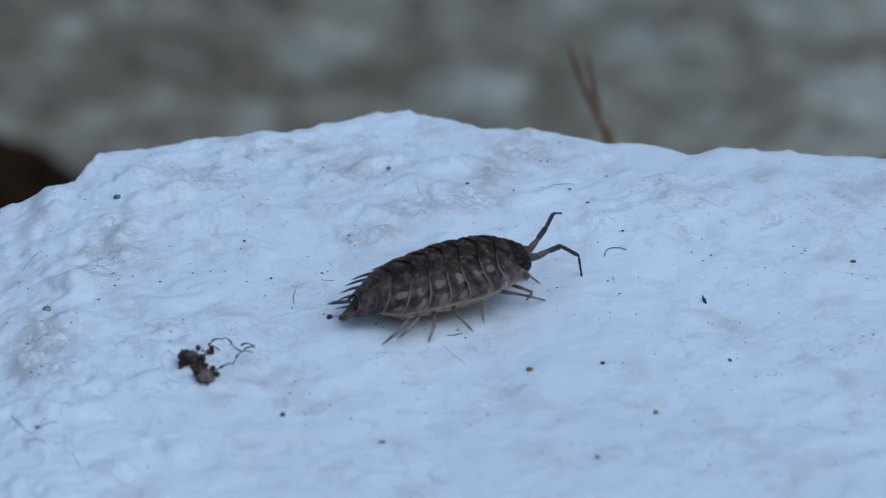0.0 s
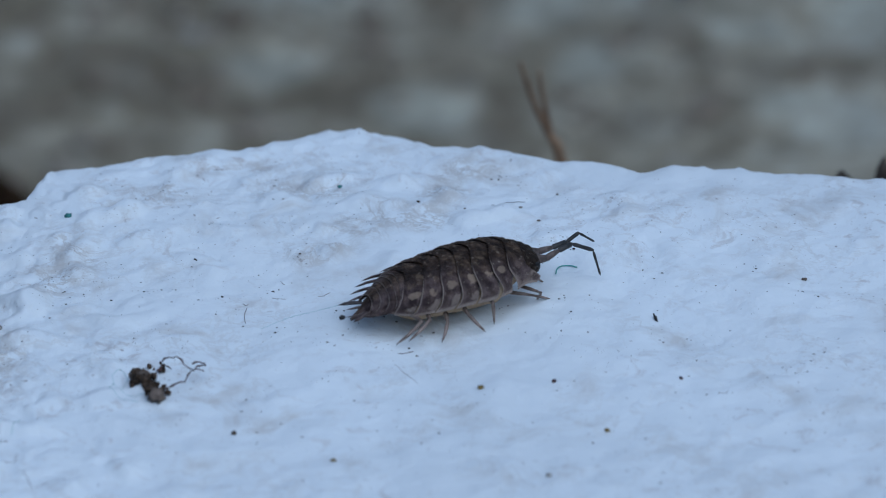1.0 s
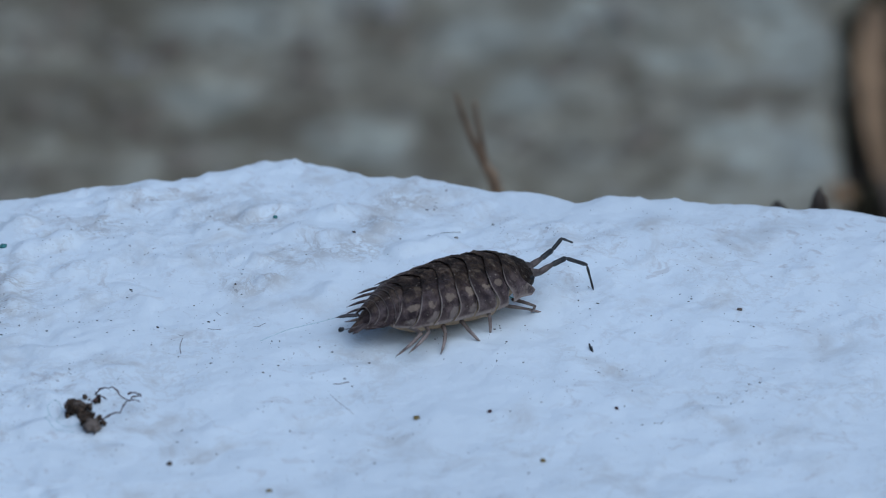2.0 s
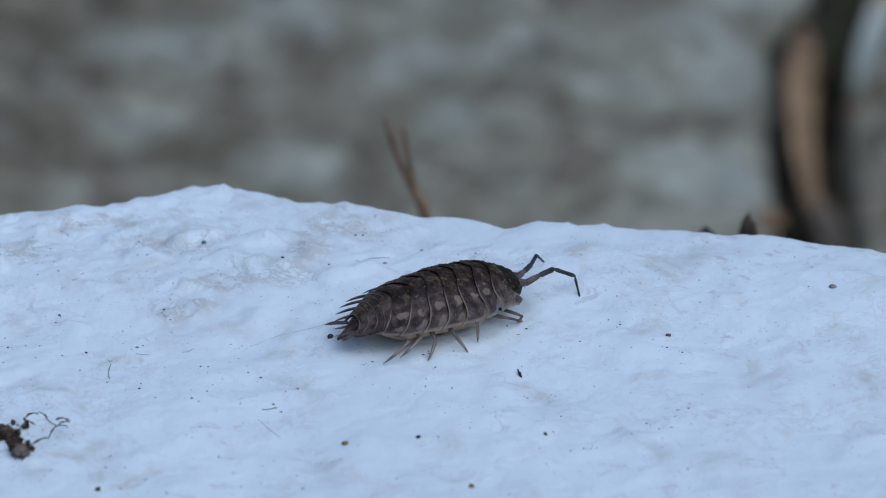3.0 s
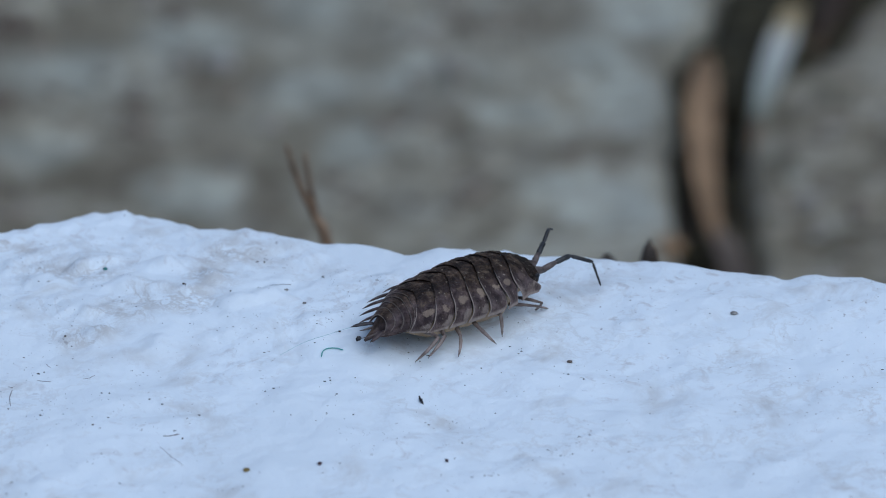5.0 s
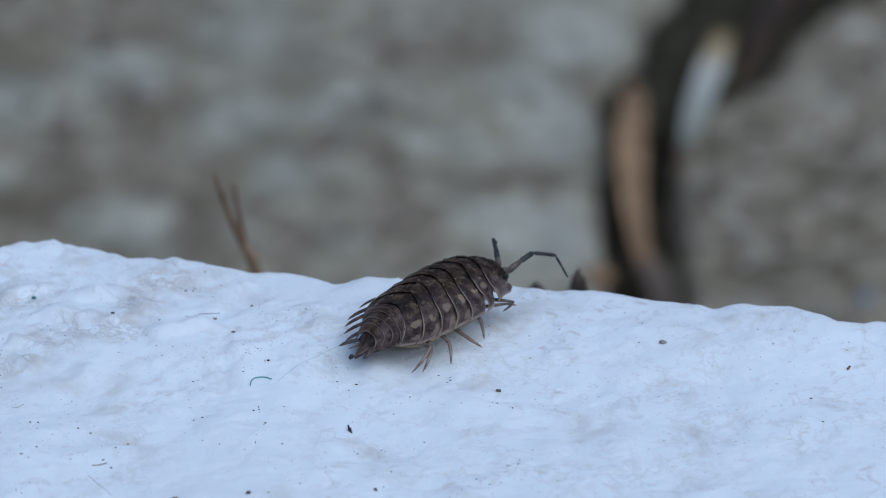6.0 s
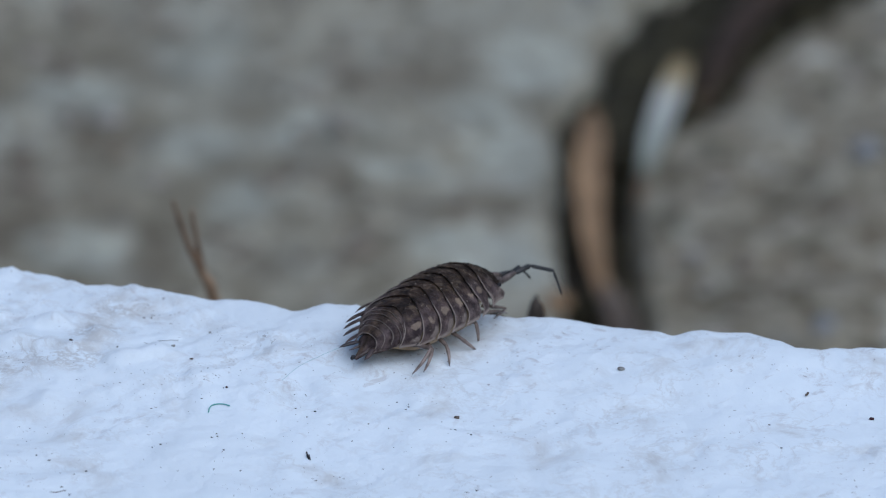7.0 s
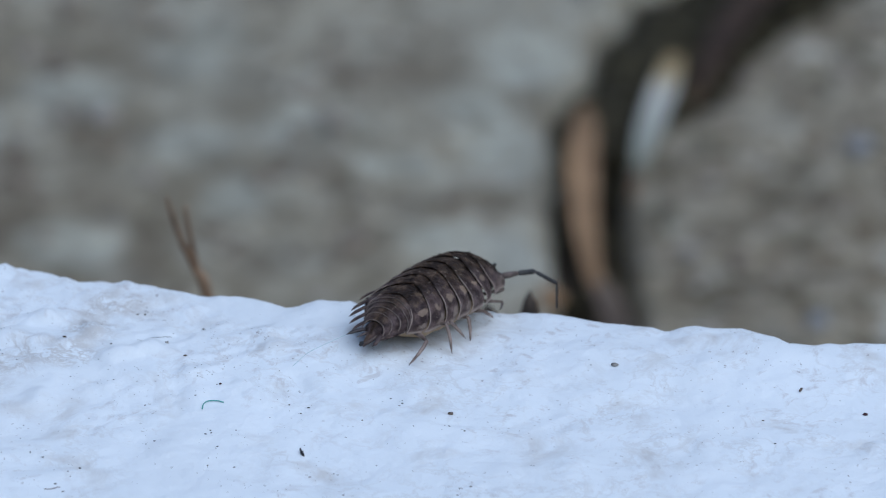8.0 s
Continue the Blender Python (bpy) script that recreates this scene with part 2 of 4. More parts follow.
def shell(name, spots=1.0, flank=0.0, veil=0.0, plum=0.3, dark=1.0, hem=0.945):
    """Dark mottled carapace; u runs across the arch from -1 to 1, v from a plate's front to its rear."""
    m, nt, b = shader(name, 0.45, spec=0.14)
    sep = node(nt, "SeparateXYZ", Vector=coords(nt, "UV"))
    o = coords(nt)
    one = node(nt, "ObjectInfo").outputs["Random"]
    u = calc(nt, "ABSOLUTE", calc(nt, "SUBTRACT", calc(nt, "MULTIPLY", sep.outputs[0], 2.0), 1.0))
    v = sep.outputs[1]
    wob = calc(nt, "SUBTRACT", grain(nt, o, 1100, 5, 0.65), 0.5)
    base = ramp(nt, grain(nt, o, 1300, 6, 0.7), (0.38, (0.011, 0.007, 0.005)), (0.53, (0.044, 0.028, 0.019)), (0.66, (0.14, 0.096, 0.064)))
    base = mix(nt, 1.0, base, grey(dark), "MULTIPLY")
    violet = ramp(nt, u, (plum, grey(0)), (plum + 0.32, grey(1)))
    base = mix(nt, calc(nt, "MULTIPLY", violet, 0.66), base, ramp(nt, grain(nt, o, 1600, 6, 0.7), (0.40, (0.037, 0.026, 0.029)), (0.52, (0.094, 0.068, 0.069)), (0.66, (0.20, 0.152, 0.147))))

    def blot(uc, vc, ru, rv, edge):
        du = calc(nt, "POWER", calc(nt, "DIVIDE", calc(nt, "SUBTRACT", u, uc), ru), 2.0)
        dv = calc(nt, "POWER", calc(nt, "DIVIDE", calc(nt, "SUBTRACT", v, vc), rv), 2.0)
        d = calc(nt, "ADD", calc(nt, "ADD", du, dv), calc(nt, "MULTIPLY", wob, edge))
        return ramp(nt, d, (0.2, grey(1)), (1.1, grey(0)))

    shift = calc(nt, "ADD", calc(nt, "MULTIPLY", one, 0.05), 0.575)
    big = calc(nt, "MULTIPLY", blot(shift, calc(nt, "ADD", calc(nt, "MULTIPLY", one, -0.25), 0.52), 0.066, 0.25, 11.0), calc(nt, "ADD", calc(nt, "MULTIPLY", one, 0.35), 0.6))
    small = calc(nt, "MULTIPLY", blot(0.28, 0.5, 0.17, 0.5, 3.0), ramp(nt, grain(nt, o, 1900, 5, 0.65), (0.52, grey(0)), (0.6, grey(1))))
    low = calc(nt, "MULTIPLY", blot(0.87, 0.22, 0.09, 0.3, 8.0), 0.9)
    c = mix(nt, calc(nt, "MULTIPLY", big, spots), base, (0.31, 0.24, 0.178))
    c = mix(nt, calc(nt, "MULTIPLY", small, 0.25 + 0.4 * spots), c, (0.15, 0.11, 0.072))
    c = mix(nt, calc(nt, "MULTIPLY", low, spots), c, (0.24, 0.195, 0.165))
    if flank:
        c = mix(nt, calc(nt, "MULTIPLY", ramp(nt, calc(nt, "ADD", u, calc(nt, "MULTIPLY", wob, 1.4)), (0.74, grey(0)), (0.9, grey(1))), flank), c, (0.27, 0.215, 0.18))
    edge = ramp(nt, calc(nt, "ADD", u, calc(nt, "MULTIPLY", wob, 0.25)), (0.8, grey(0)), (1.0, grey(1)))
    c = mix(nt, calc(nt, "MULTIPLY", edge, 0.5), c, (0.16, 0.115, 0.10))
    if veil:
        band = calc(nt, "MULTIPLY", ramp(nt, calc(nt, "ADD", v, calc(nt, "MULTIPLY", wob, 0.3)), (0.72, grey(0)), (1.0, grey(1))), ramp(nt, u, (0.58, grey(0)), (0.8, grey(1))))
        c = mix(nt, calc(nt, "MULTIPLY", band, veil), c, (0.24, 0.19, 0.17))
    # pale flecks for glints and dust, painted into the colour
    flecks = calc(nt, "MULTIPLY", ramp(nt, grain(nt, o, 5200, 2), (0.66, grey(0)), (0.70, grey(1))), ramp(nt, grain(nt, o, 900, 2), (0.42, grey(0)), (0.58, grey(1))))
    c = mix(nt, calc(nt, "MULTIPLY", flecks, 0.7), c, (0.36, 0.31, 0.25))
    foot = ramp(nt, u, (0.935, grey(0)), (0.965, grey(1)))
    c = mix(nt, calc(nt, "MULTIPLY", foot, 0.7), c, (0.33, 0.265, 0.225))
    rim = ramp(nt, calc(nt, "MAXIMUM", calc(nt, "MULTIPLY", v, ramp(nt, u, (0.25, grey(0.94)), (0.55, grey(1.0)))), calc(nt, "SUBTRACT", u, 0.012)), (hem, grey(0)), (hem + 0.025, grey(1)))
    c = mix(nt, calc(nt, "MULTIPLY", rim, 0.85 if hem > 0.92 else 0.5), c, (0.36, 0.295, 0.25))
    lip = calc(nt, "MULTIPLY", ramp(nt, v, (0.045, grey(1)), (0.075, grey(0))), ramp(nt, u, (0.66, grey(0)), (0.76, grey(1))))
    c = mix(nt, calc(nt, "MULTIPLY", lip, 0.75), c, (0.33, 0.275, 0.235))
    paint(nt, b, c)
    n1 = bump(nt, b, grain(nt, o, 4200, 4, 0.7), 0.0002, 1.0)
    bump(nt, b, grain(nt, o, 1500, 3), 0.00012, 0.6, n1)
    return m


WHITE = white_paint()
CONCRETE = concrete("weathered_concrete", (1.25, 1.29, 1.18), 0.08)
COARSE = concrete("coarse_brown_concrete", (0.82, 0.80, 0.69), 0.8)
UNSEEN_WALL = plain("unseen_wall_brown", (0.24, 0.185, 0.125), (0.40, 0.32, 0.23), 14, 0.9, 0.002)
MORTAR = concrete("pale_mortar", (1.22, 1.26, 1.17))
AGGREGATE = aggregate()
SOIL = soil()
# low plum: the rear plates' bluish sheen is put into the violet
SHELL = shell("woodlouse_shell", plum=0.16)
SHELL_HEAD = shell("woodlouse_head_shell", 0.1, plum=0.6, dark=0.4)
SHELL_TAIL = shell("woodlouse_tail_shell", 0.1, plum=0.05, hem=0.9)
SHELL_FRONT = shell("woodlouse_front_shell", 0.15, 0.8, 0.3, dark=0.7)
SHELL_MID = shell("woodlouse_middle_shell", 1.0, 0.0, 0.5, dark=0.85)
HORN = plain("dark_grey_horn", (0.014, 0.015, 0.016), (0.042, 0.041, 0.040), 2500, 0.45)
JOINT = plain("grey_brown_joint", (0.05, 0.04, 0.036), (0.13, 0.10, 0.088), 2500, 0.5)
LEG = plain("brown_leg", (0.06, 0.042, 0.033), (0.19, 0.145, 0.12), 1500, 0.45)
TAIL_HORN = plain("brown_tail_spike", (0.03, 0.02, 0.018), (0.085, 0.06, 0.055), 2500, 0.45)
SHIN = plain("pale_shin", (0.09, 0.066, 0.056), (0.28, 0.22, 0.19), 1800, 0.45)
BELLY = plain("brownish_belly", (0.24, 0.16, 0.09), (0.46, 0.33, 0.20), 1200, 0.5)
UROPOD = plain("dark_tail_spike", (0.02, 0.017, 0.018), (0.05, 0.042, 0.042), 2500, 0.4)
CRUMB = plain("dark_crumbly_soil", (0.010, 0.007, 0.005), (0.10, 0.068, 0.045), 3000, 0.9, 0.0001)
CRUMB_PALE = plain("grey_brown_crumb", (0.055, 0.043, 0.035), (0.18, 0.145, 0.12), 1600, 0.9, 0.0001)
ROOT = plain("dry_root", (0.03, 0.013, 0.013), (0.095, 0.05, 0.045), 2000, 0.7)
BLACK = plain("black_chip", (0.006, 0.006, 0.008), (0.02, 0.02, 0.022), 2500, 0.5)
MAROON = plain("maroon_crumb", (0.02, 0.005, 0.01), (0.06, 0.02, 0.025), 2500, 0.6)
OCHRE = plain("ochre_crumb", (0.09, 0.06, 0.012), (0.26, 0.19, 0.06), 2500, 0.7)
GREY = plain("grey_grit", (0.10, 0.10, 0.095), (0.34, 0.33, 0.31), 2500, 0.8)
GREEN = plain("dark_green_flake", (0.025, 0.12, 0.12), (0.07, 0.24, 0.23), 2500, 0.6)
TEAL = plain("teal_fibre", (0.08, 0.32, 0.29), (0.17, 0.46, 0.42), 2500, 0.5)
PALE_TEAL = plain("pale_teal_fibre", (0.28, 0.45, 0.47), (0.42, 0.58, 0.59), 2500, 0.5)
STRAW = plain("dry_brown_grass", (0.12, 0.075, 0.045), (0.27, 0.18, 0.11), 400, 0.75, 0.0001)
TAN = plain("tan_dead_leaf", (0.13, 0.08, 0.042), (0.37, 0.24, 0.13), 220, 0.75, 0.0002)
BROWN = plain("brown_dead_leaf", (0.018, 0.011, 0.007), (0.06, 0.036, 0.022), 220, 0.75, 0.0002)
DULL = plain("dull_dead_leaf", (0.05, 0.037, 0.027), (0.15, 0.115, 0.085), 220, 0.75, 0.0002)
PALE_LEAF = bleached_leaf()
UMBER = plain("dark_brown_leaf", (0.005, 0.003, 0.0015), (0.028, 0.015, 0.006), 260, 0.95, 0.0003, 0.08)
MOSS = plain("dark_moss", (0.008, 0.007, 0.003), (0.05, 0.043, 0.02), 500, 0.95, 0.0004)
SEED = plain("dark_seed_husk", (0.02, 0.016, 0.012), (0.065, 0.05, 0.038), 700, 0.7, 0.0001)
BLUE = plain("pale_blue_pebble", (0.24, 0.25, 0.255), (0.33, 0.345, 0.355), 300, 0.7, 0.0002)


# ---- the white painted block ----
EDGE_X = (-60, -48, -40, -36, -33.8, -32.3, -31.8, -31.0, -27.3, -22.6, -20.4, -17.9, -16.1, -14.0, -11.9, -10.0, -6.9, -5.0, -2.7, -0.5, 1.7, 3.9, 7.3,
          12.1, 19.2, 22.3, 26.8, 29.2, 30.8, 33.5, 40, 60, 90)
EDGE_Y = (-20, -11, -5.3, -2.9, -1.5, -1.0, 1.4, 3.2, 4.2, 5.1, 5.6, 6.7, 7.9, 8.25, 7.4, 6.1, 5.7, 4.9, 4.4, 4.1, 2.7, 3.3, 3.3,
          2.8, 0.9, -0.45, -0.7, -2.65, -2.6, -2.2, -2.5, -4, -6)
FRONT = -70.0


def top_height(x, y):
    """The height of the painted surface in millimetres."""
    p = Vector((x, y, 0))
    z = -0.25 + 0.40 * smooth_step(-10, -4, y) - 0.35 * smooth_step(-3, 2, y)
    z += 0.30 * noise.noise(p / 7.5) + 0.17 * noise.noise(p / 2.6 + Vector((9, 2, 4)))
    left = max(smooth_step(8, -10, x) * smooth_step(-14, -3, y), 0.8 * smooth_step(-19, -29, x))
    z += (0.2 + left * (1 - 0.7 * smooth_step(0, 3, y))) * (0.95 * max(0.0, noise.noise(p / 2.3 + Vector((3, 8, 1))) - 0.12) + 0.42 * max(0.0, noise.noise(p / 1.4 + Vector((1, 3, 7))) - 0.15)) + (0.2 + left) * 0.09 * noise.noise(p / 0.6)
    z += 0.05 * noise.noise(p / 0.9 + Vector((5, 5, 2))) + 0.03 * noise.noise(p / 0.4)
    z -= 0.10 * max(0.0, -31.5 - x) ** 1.4
    return z


def edge_at(x):
    return float(np.interp(x, EDGE_X, EDGE_Y)) + 0.35 * noise.noise(Vector((x / 1.3, 4, 0))) + 0.15 * noise.noise(Vector((x / 0.5, 9, 0)))


def painted_block():
    xs = np.concatenate([np.linspace(-60, -38, 45), np.linspace(-37.6, -34, 14), np.linspace(-33.8, -30, 60), np.linspace(-29.8, 36, 236), np.linspace(36.5, 90, 60)])
    fs = np.concatenate([np.linspace(0, 0.36, 30), np.linspace(0.363, 1.0, 210)])
    rim = [(0.35, -0.03), (0.75, -0.14), (1.15, -0.36), (1.55, -0.75), (1.85, -1.3), (2.0, -2.2), (2.1, -5.0), (2.0, -9.0), (2.0, GROUND - 3)]
    verts, faces = [], []
    rows = 2 + len(fs) + len(rim)
    for x in xs:
        e = edge_at(x) - 0.7
        base_e = top_height(x, e)
        verts.append((x, FRONT - 1.5, GROUND - 3))
        verts.append((x, FRONT - 1.2, top_height(x, FRONT) - 1.5))
        for s in fs:
            y = FRONT + (8.5 - FRONT) * s
            y += (e - 8.5) * smooth_step(8.5 - 48, 8.5, y)
            verts.append((x, y, top_height(x, y)))
        for dy, dz in rim:
            w = 0.25 * noise.noise(Vector((x / 1.7, dz / 1.7, 3)))
            verts.append((x, e + dy + w * min(1, -dz), base_e + dz if dz > -6 else max(dz, dz)))
    for i in range(len(xs) - 1):
        for j in range(rows - 1):
            a = i * rows + j
            faces.append((a, a + rows, a + rows + 1, a + 1))
    n = len(xs)
    faces.append(tuple(range(rows)))
    faces.append(tuple((n - 1) * rows + j for j in reversed(range(rows))))
    ob = part("painted_block", verts, faces, WHITE)
    tagged(ob, "rough stone block thickly coated in white masonry paint", "stone block")
    return ob


painted_block()


# ---- unseen plain walls, added to block and warm the low skylight ----
def unseen_walls():
    for name, x, y, w, d in (("wall_north", 0, 1900, 3200, 160), ("wall_south", 0, -1500, 3200, 160), ("wall_east", 1520, 200, 160, 3236), ("wall_west", -1520, 200, 160, 3236)):
        v = [(x + a * w / 2, y + b * d / 2, c) for c in (GROUND - 20, 640) for a, b in ((-1, -1), (1, -1), (1, 1), (-1, 1))]
        cope = [(x + a * (w / 2 + 30), y + b * (d / 2 + 30), c) for c in (640, 700) for a, b in ((-1, -1), (1, -1), (1, 1), (-1, 1))]
        f = [(3, 2, 1, 0), (4, 5, 6, 7)] + [(k, (k + 1) % 4, (k + 1) % 4 + 4, k + 4) for k in range(4)]
        wall = part(name, *merged((v, f), (cope, f)), UNSEEN_WALL, smooth=False)
        tagged(wall, "unseen brown wall with a coping, added to block low skylight", "wall", kind="structure")


unseen_walls()


# ---- the concrete ground behind with its planted joint ----
JOINT_LINE = [(26.9, 41.9, 0), (26.9, 109, 0), (26.9, 148, 0), (26.7, 160, 0), (26.8, 170, 0), (27.3, 178, 0), (28.8, 183, 0), (31.4, 187.5, 0), (33.2, 191.5, 0), (34.8, 197, 0), (37.6, 203, 0), (40.5, 208.6, 0), (52, 225, 0), (83, 257, 0)]
JOINT_PATH = curve_through(JOINT_LINE, 8)
JX = np.array([p.x for p in JOINT_PATH])
JY = np.array([p.y for p in JOINT_PATH])


def joint_half(y):
    return 2.5 + 2.4 * smooth_step(180, 188, y) + 2.4 * smooth_step(190, 209, y)


def joint_distance(x, y):
    return float(np.sqrt(np.min((JX - x) ** 2 + (JY - y) ** 2)))


def ground_height(x, y):
    p = Vector((x, y, 0))
    near = abs(x) < 200 and -20 < y < 320
    z = GROUND
    if near:
        z += 0.8 * noise.noise(p / 14) + 0.5 * noise.noise(p / 4) + 0.25 * noise.noise(p / 1.7)
        d = joint_distance(x, y)
        half = joint_half(y) + 0.5 * noise.noise(p / 5)
        z -= 6.5 * (1 - smooth_step(half, half + 1.2, d))
    return z


def ground_sheet():
    far = [0.5e3, 1.5e3, 6e3, 30e3]
    xs = [-v for v in reversed(far)] + [-200, -130, -90] + list(np.linspace(-85, 120, 226)) + [140, 200] + far
    ys = [-v for v in reversed(far)] + [-150, -60, 0] + list(np.linspace(80, 250, 201)) + [300] + far
    verts = [(x, y, ground_height(x, y)) for x in xs for y in ys]
    m = len(ys)
    faces = [(i * m + j, (i + 1) * m + j, (i + 1) * m + j + 1, i * m + j + 1) for i in range(len(xs) - 1) for j in range(m - 1)]
    ob = part("ground", verts, faces, CONCRETE)
    ob.data.materials.append(COARSE)
    ob.data.materials.append(MORTAR)
    for f in ob.data.polygons:
        x, y = f.center.x / MM, f.center.y / MM
        across = x - float(np.interp(y, JY, JX))
        f.material_index = 1 if across > 0 else 2 if across > -10 * (1 - smooth_step(168, 192, y)) + 3.5 * noise.noise(Vector((x / 6, y / 6, 1))) else 0
    return tagged(ob, "grey weathered concrete paving slabs with exposed aggregate", "ground", kind="structure")


def soil_strip():
    pts = [p for p in JOINT_PATH if p.y > 12]
    verts, faces = [], []
    n = 9
    for i, p in enumerate(pts):
        d = (pts[min(i + 1, len(pts) - 1)] - pts[max(i - 1, 0)]).normalized()
        side = Vector((d.y, -d.x, 0))
        for k in range(n):
            q = p + side * (k / (n - 1) - 0.5) * (2 * joint_half(p.y) + 3.4)
            verts.append((q.x, q.y, GROUND - 3.6 + 0.8 * noise.noise(q / 2) + 0.5 * noise.noise(q / 0.8)))
    for i in range(len(pts) - 1):
        for k in range(n - 1):
            a = i * n + k
            faces.append((a, a + 1, a + n + 1, a + n))
    return tagged(part("soil", verts, faces, SOIL), "soil filling the joint between paving slabs, coloured near black for shade", "soil", kind="structure")


def aggregate_stones():
    rng = random.Random(31)
    out = []
    while len(out) < 750:
        x, y = rng.uniform(-72, 92), rng.uniform(131, 237)
        if joint_distance(x, y) < 4.2 or -11 < x - float(np.interp(y, JY, JX)) < 0 or noise.noise(Vector((x / 9, y / 9, 6))) < rng.uniform(-0.5, 0.3):
            continue
        r = 0.4 + (1.1 if x < float(np.interp(y, JY, JX)) else 0.7) * rng.random() ** 2
        out.append(moved(lump(r, (1, 1, 0.55), 0.45, 1.0, rng.random() * 60, 1), x, y, ground_height(x, y) + 0.12 * r))
    tagged(part("aggregate_stones", *merged(*out), AGGREGATE), "small brown and grey stones set in worn concrete", "gravel", kind="stuff")


ground_sheet()
soil_strip()
aggregate_stones()


def blade(points, widths, thick=0.12, curl=0.3, n=7, seed=0):
    """A curled leaf blade along a line, with thickness."""
    pts = curve_through(points, 5)
    ws = [float(w) for w in np.interp(np.linspace(0, 1, len(pts)), np.linspace(0, 1, len(widths)), widths)]
    top, bottom = [], []
    for i, p in enumerate(pts):
        d = (pts[min(i + 1, len(pts) - 1)] - pts[max(i - 1, 0)]).normalized()
        side = d.cross(Vector((0, 0, 1)))
        side = side.normalized() if side.length > 0.05 else Vector((1, 0, 0))
        up = side.cross(d)
        for k in range(n):
            s = 2 * k / (n - 1) - 1
            q = p + side * s * ws[i] / 2 + up * (curl * ws[i] * s * s + 0.06 * ws[i] * noise.noise(p * 0.6 + Vector((s, seed, 0))))
            top.append(tuple(q + up * thick / 2))
            bottom.append(tuple(q - up * thick / 2))
    m = len(pts) * n
    faces = []
    for i in range(len(pts) - 1):
        for k in range(n - 1):
            a = i * n + k
            faces.append((a, a + 1, a + n + 1, a + n))
            faces.append((m + a, m + a + n, m + a + n + 1, m + a + 1))
        for a, b in ((i * n, (i + 1) * n), ((i + 2) * n - 1, (i + 1) * n - 1)):
            faces.append((a, b, b + m, a + m))
    for base in (0, (len(pts) - 1) * n):
        for k in range(n - 1):
            a = base + k
            faces.append((a, a + m, a + 1 + m, a + 1) if base == 0 else (a + 1, a + 1 + m, a + m, a))
    return top + bottom, faces


def dead_leaf(points, widths, thick, curl, n, seed, material):
    """A dry blade with a raised midrib and a bit of stalk."""
    g = new("dead_leaf")
    part("blade", *blade(points, widths, thick, curl, n, seed), material, g)
    c = curve_through([(x, y, z + thick * 1.2) for x, y, z in points], 5)
    part("midrib", *tube(c, list(np.linspace(0.28, 0.08, len(c))), 6), material, g)
    a, b = Vector(points[0]), Vector(points[1])
    d = (a - b).normalized()
    part("stalk", *tube([a - d * 0.4, a + d * 1.5, a + d * 3.0 - Vector((0, 0, 0.6))], [0.3, 0.22, 0.18], 6), STRAW, g)
    return g


def joint_plants():
    leaf = dead_leaf([(26.9, 153.0, -75.6), (26.2, 161.5, -73.9), (26.3, 170.4, -72.8), (26.8, 178.5, -73.3), (27.4, 187.5, -75.2)], [0.9, 1.9, 2.5, 2.2, 0.8], 0.15, 0.18, 7, 2, TAN)
    tagged(leaf, "tan withered leaf blade lying in a soil-filled joint", "dead leaf")
    pale = dead_leaf([(30.9, 173.0, -74.4), (32.1, 179.5, -73.9), (33.6, 186.5, -73.6), (35.3, 195.5, -74.2)], [0.9, 2.0, 2.3, 1.5], 0.15, 0.12, 7, 5, PALE_LEAF)
    tagged(pale, "bleached pale leaf strip lying in a mossy joint", "dead leaf")
    brown = dead_leaf([(36.9, 190.6, -75.4), (39.7, 198.4, -73.4), (43.6, 206.2, -73.2), (49.2, 214, -75.2)], [1.1, 2.9, 2.9, 0.9], 0.15, 0.15, 7, 9, BROWN)
    tagged(brown, "narrow brown dry leaf lying in a mossy joint", "dead leaf")
    dull = dead_leaf([(29.0, 133.0, -76.4), (28.4, 142.0, -74.9), (27.6, 150.0, -74.6), (27.0, 157.0, -75.6)], [1.6, 2.4, 2.2, 0.9], 0.15, 0.15, 7, 12, DULL)
    tagged(dull, "dull grey-brown withered leaf lying in a soil-filled joint", "dead leaf")
    pieces = []
    rng = random.Random(4)
    for p in JOINT_PATH:
        if p.y < 131 or p.x > 66:
            continue
        for k in range(14 if p.y > 181 else 3):
            r = rng.uniform(0.6, 1.7) if p.y > 181 else rng.uniform(0.4, 0.9)
            pieces.append(moved(lump(r, (1.2, 1.2, 0.8), 0.6, 1.5, rng.random() * 40, 1), p.x + rng.uniform(-0.85, 0.85) * joint_half(p.y), p.y + rng.gauss(0, 1.3), GROUND - (1.7 if p.y > 181 else 3.0) + rng.uniform(-0.3, 0.5)))
    tagged(part("moss", *merged(*pieces), MOSS), "dark dry moss and plant litter along the paving joint", "moss", kind="stuff")


joint_plants()


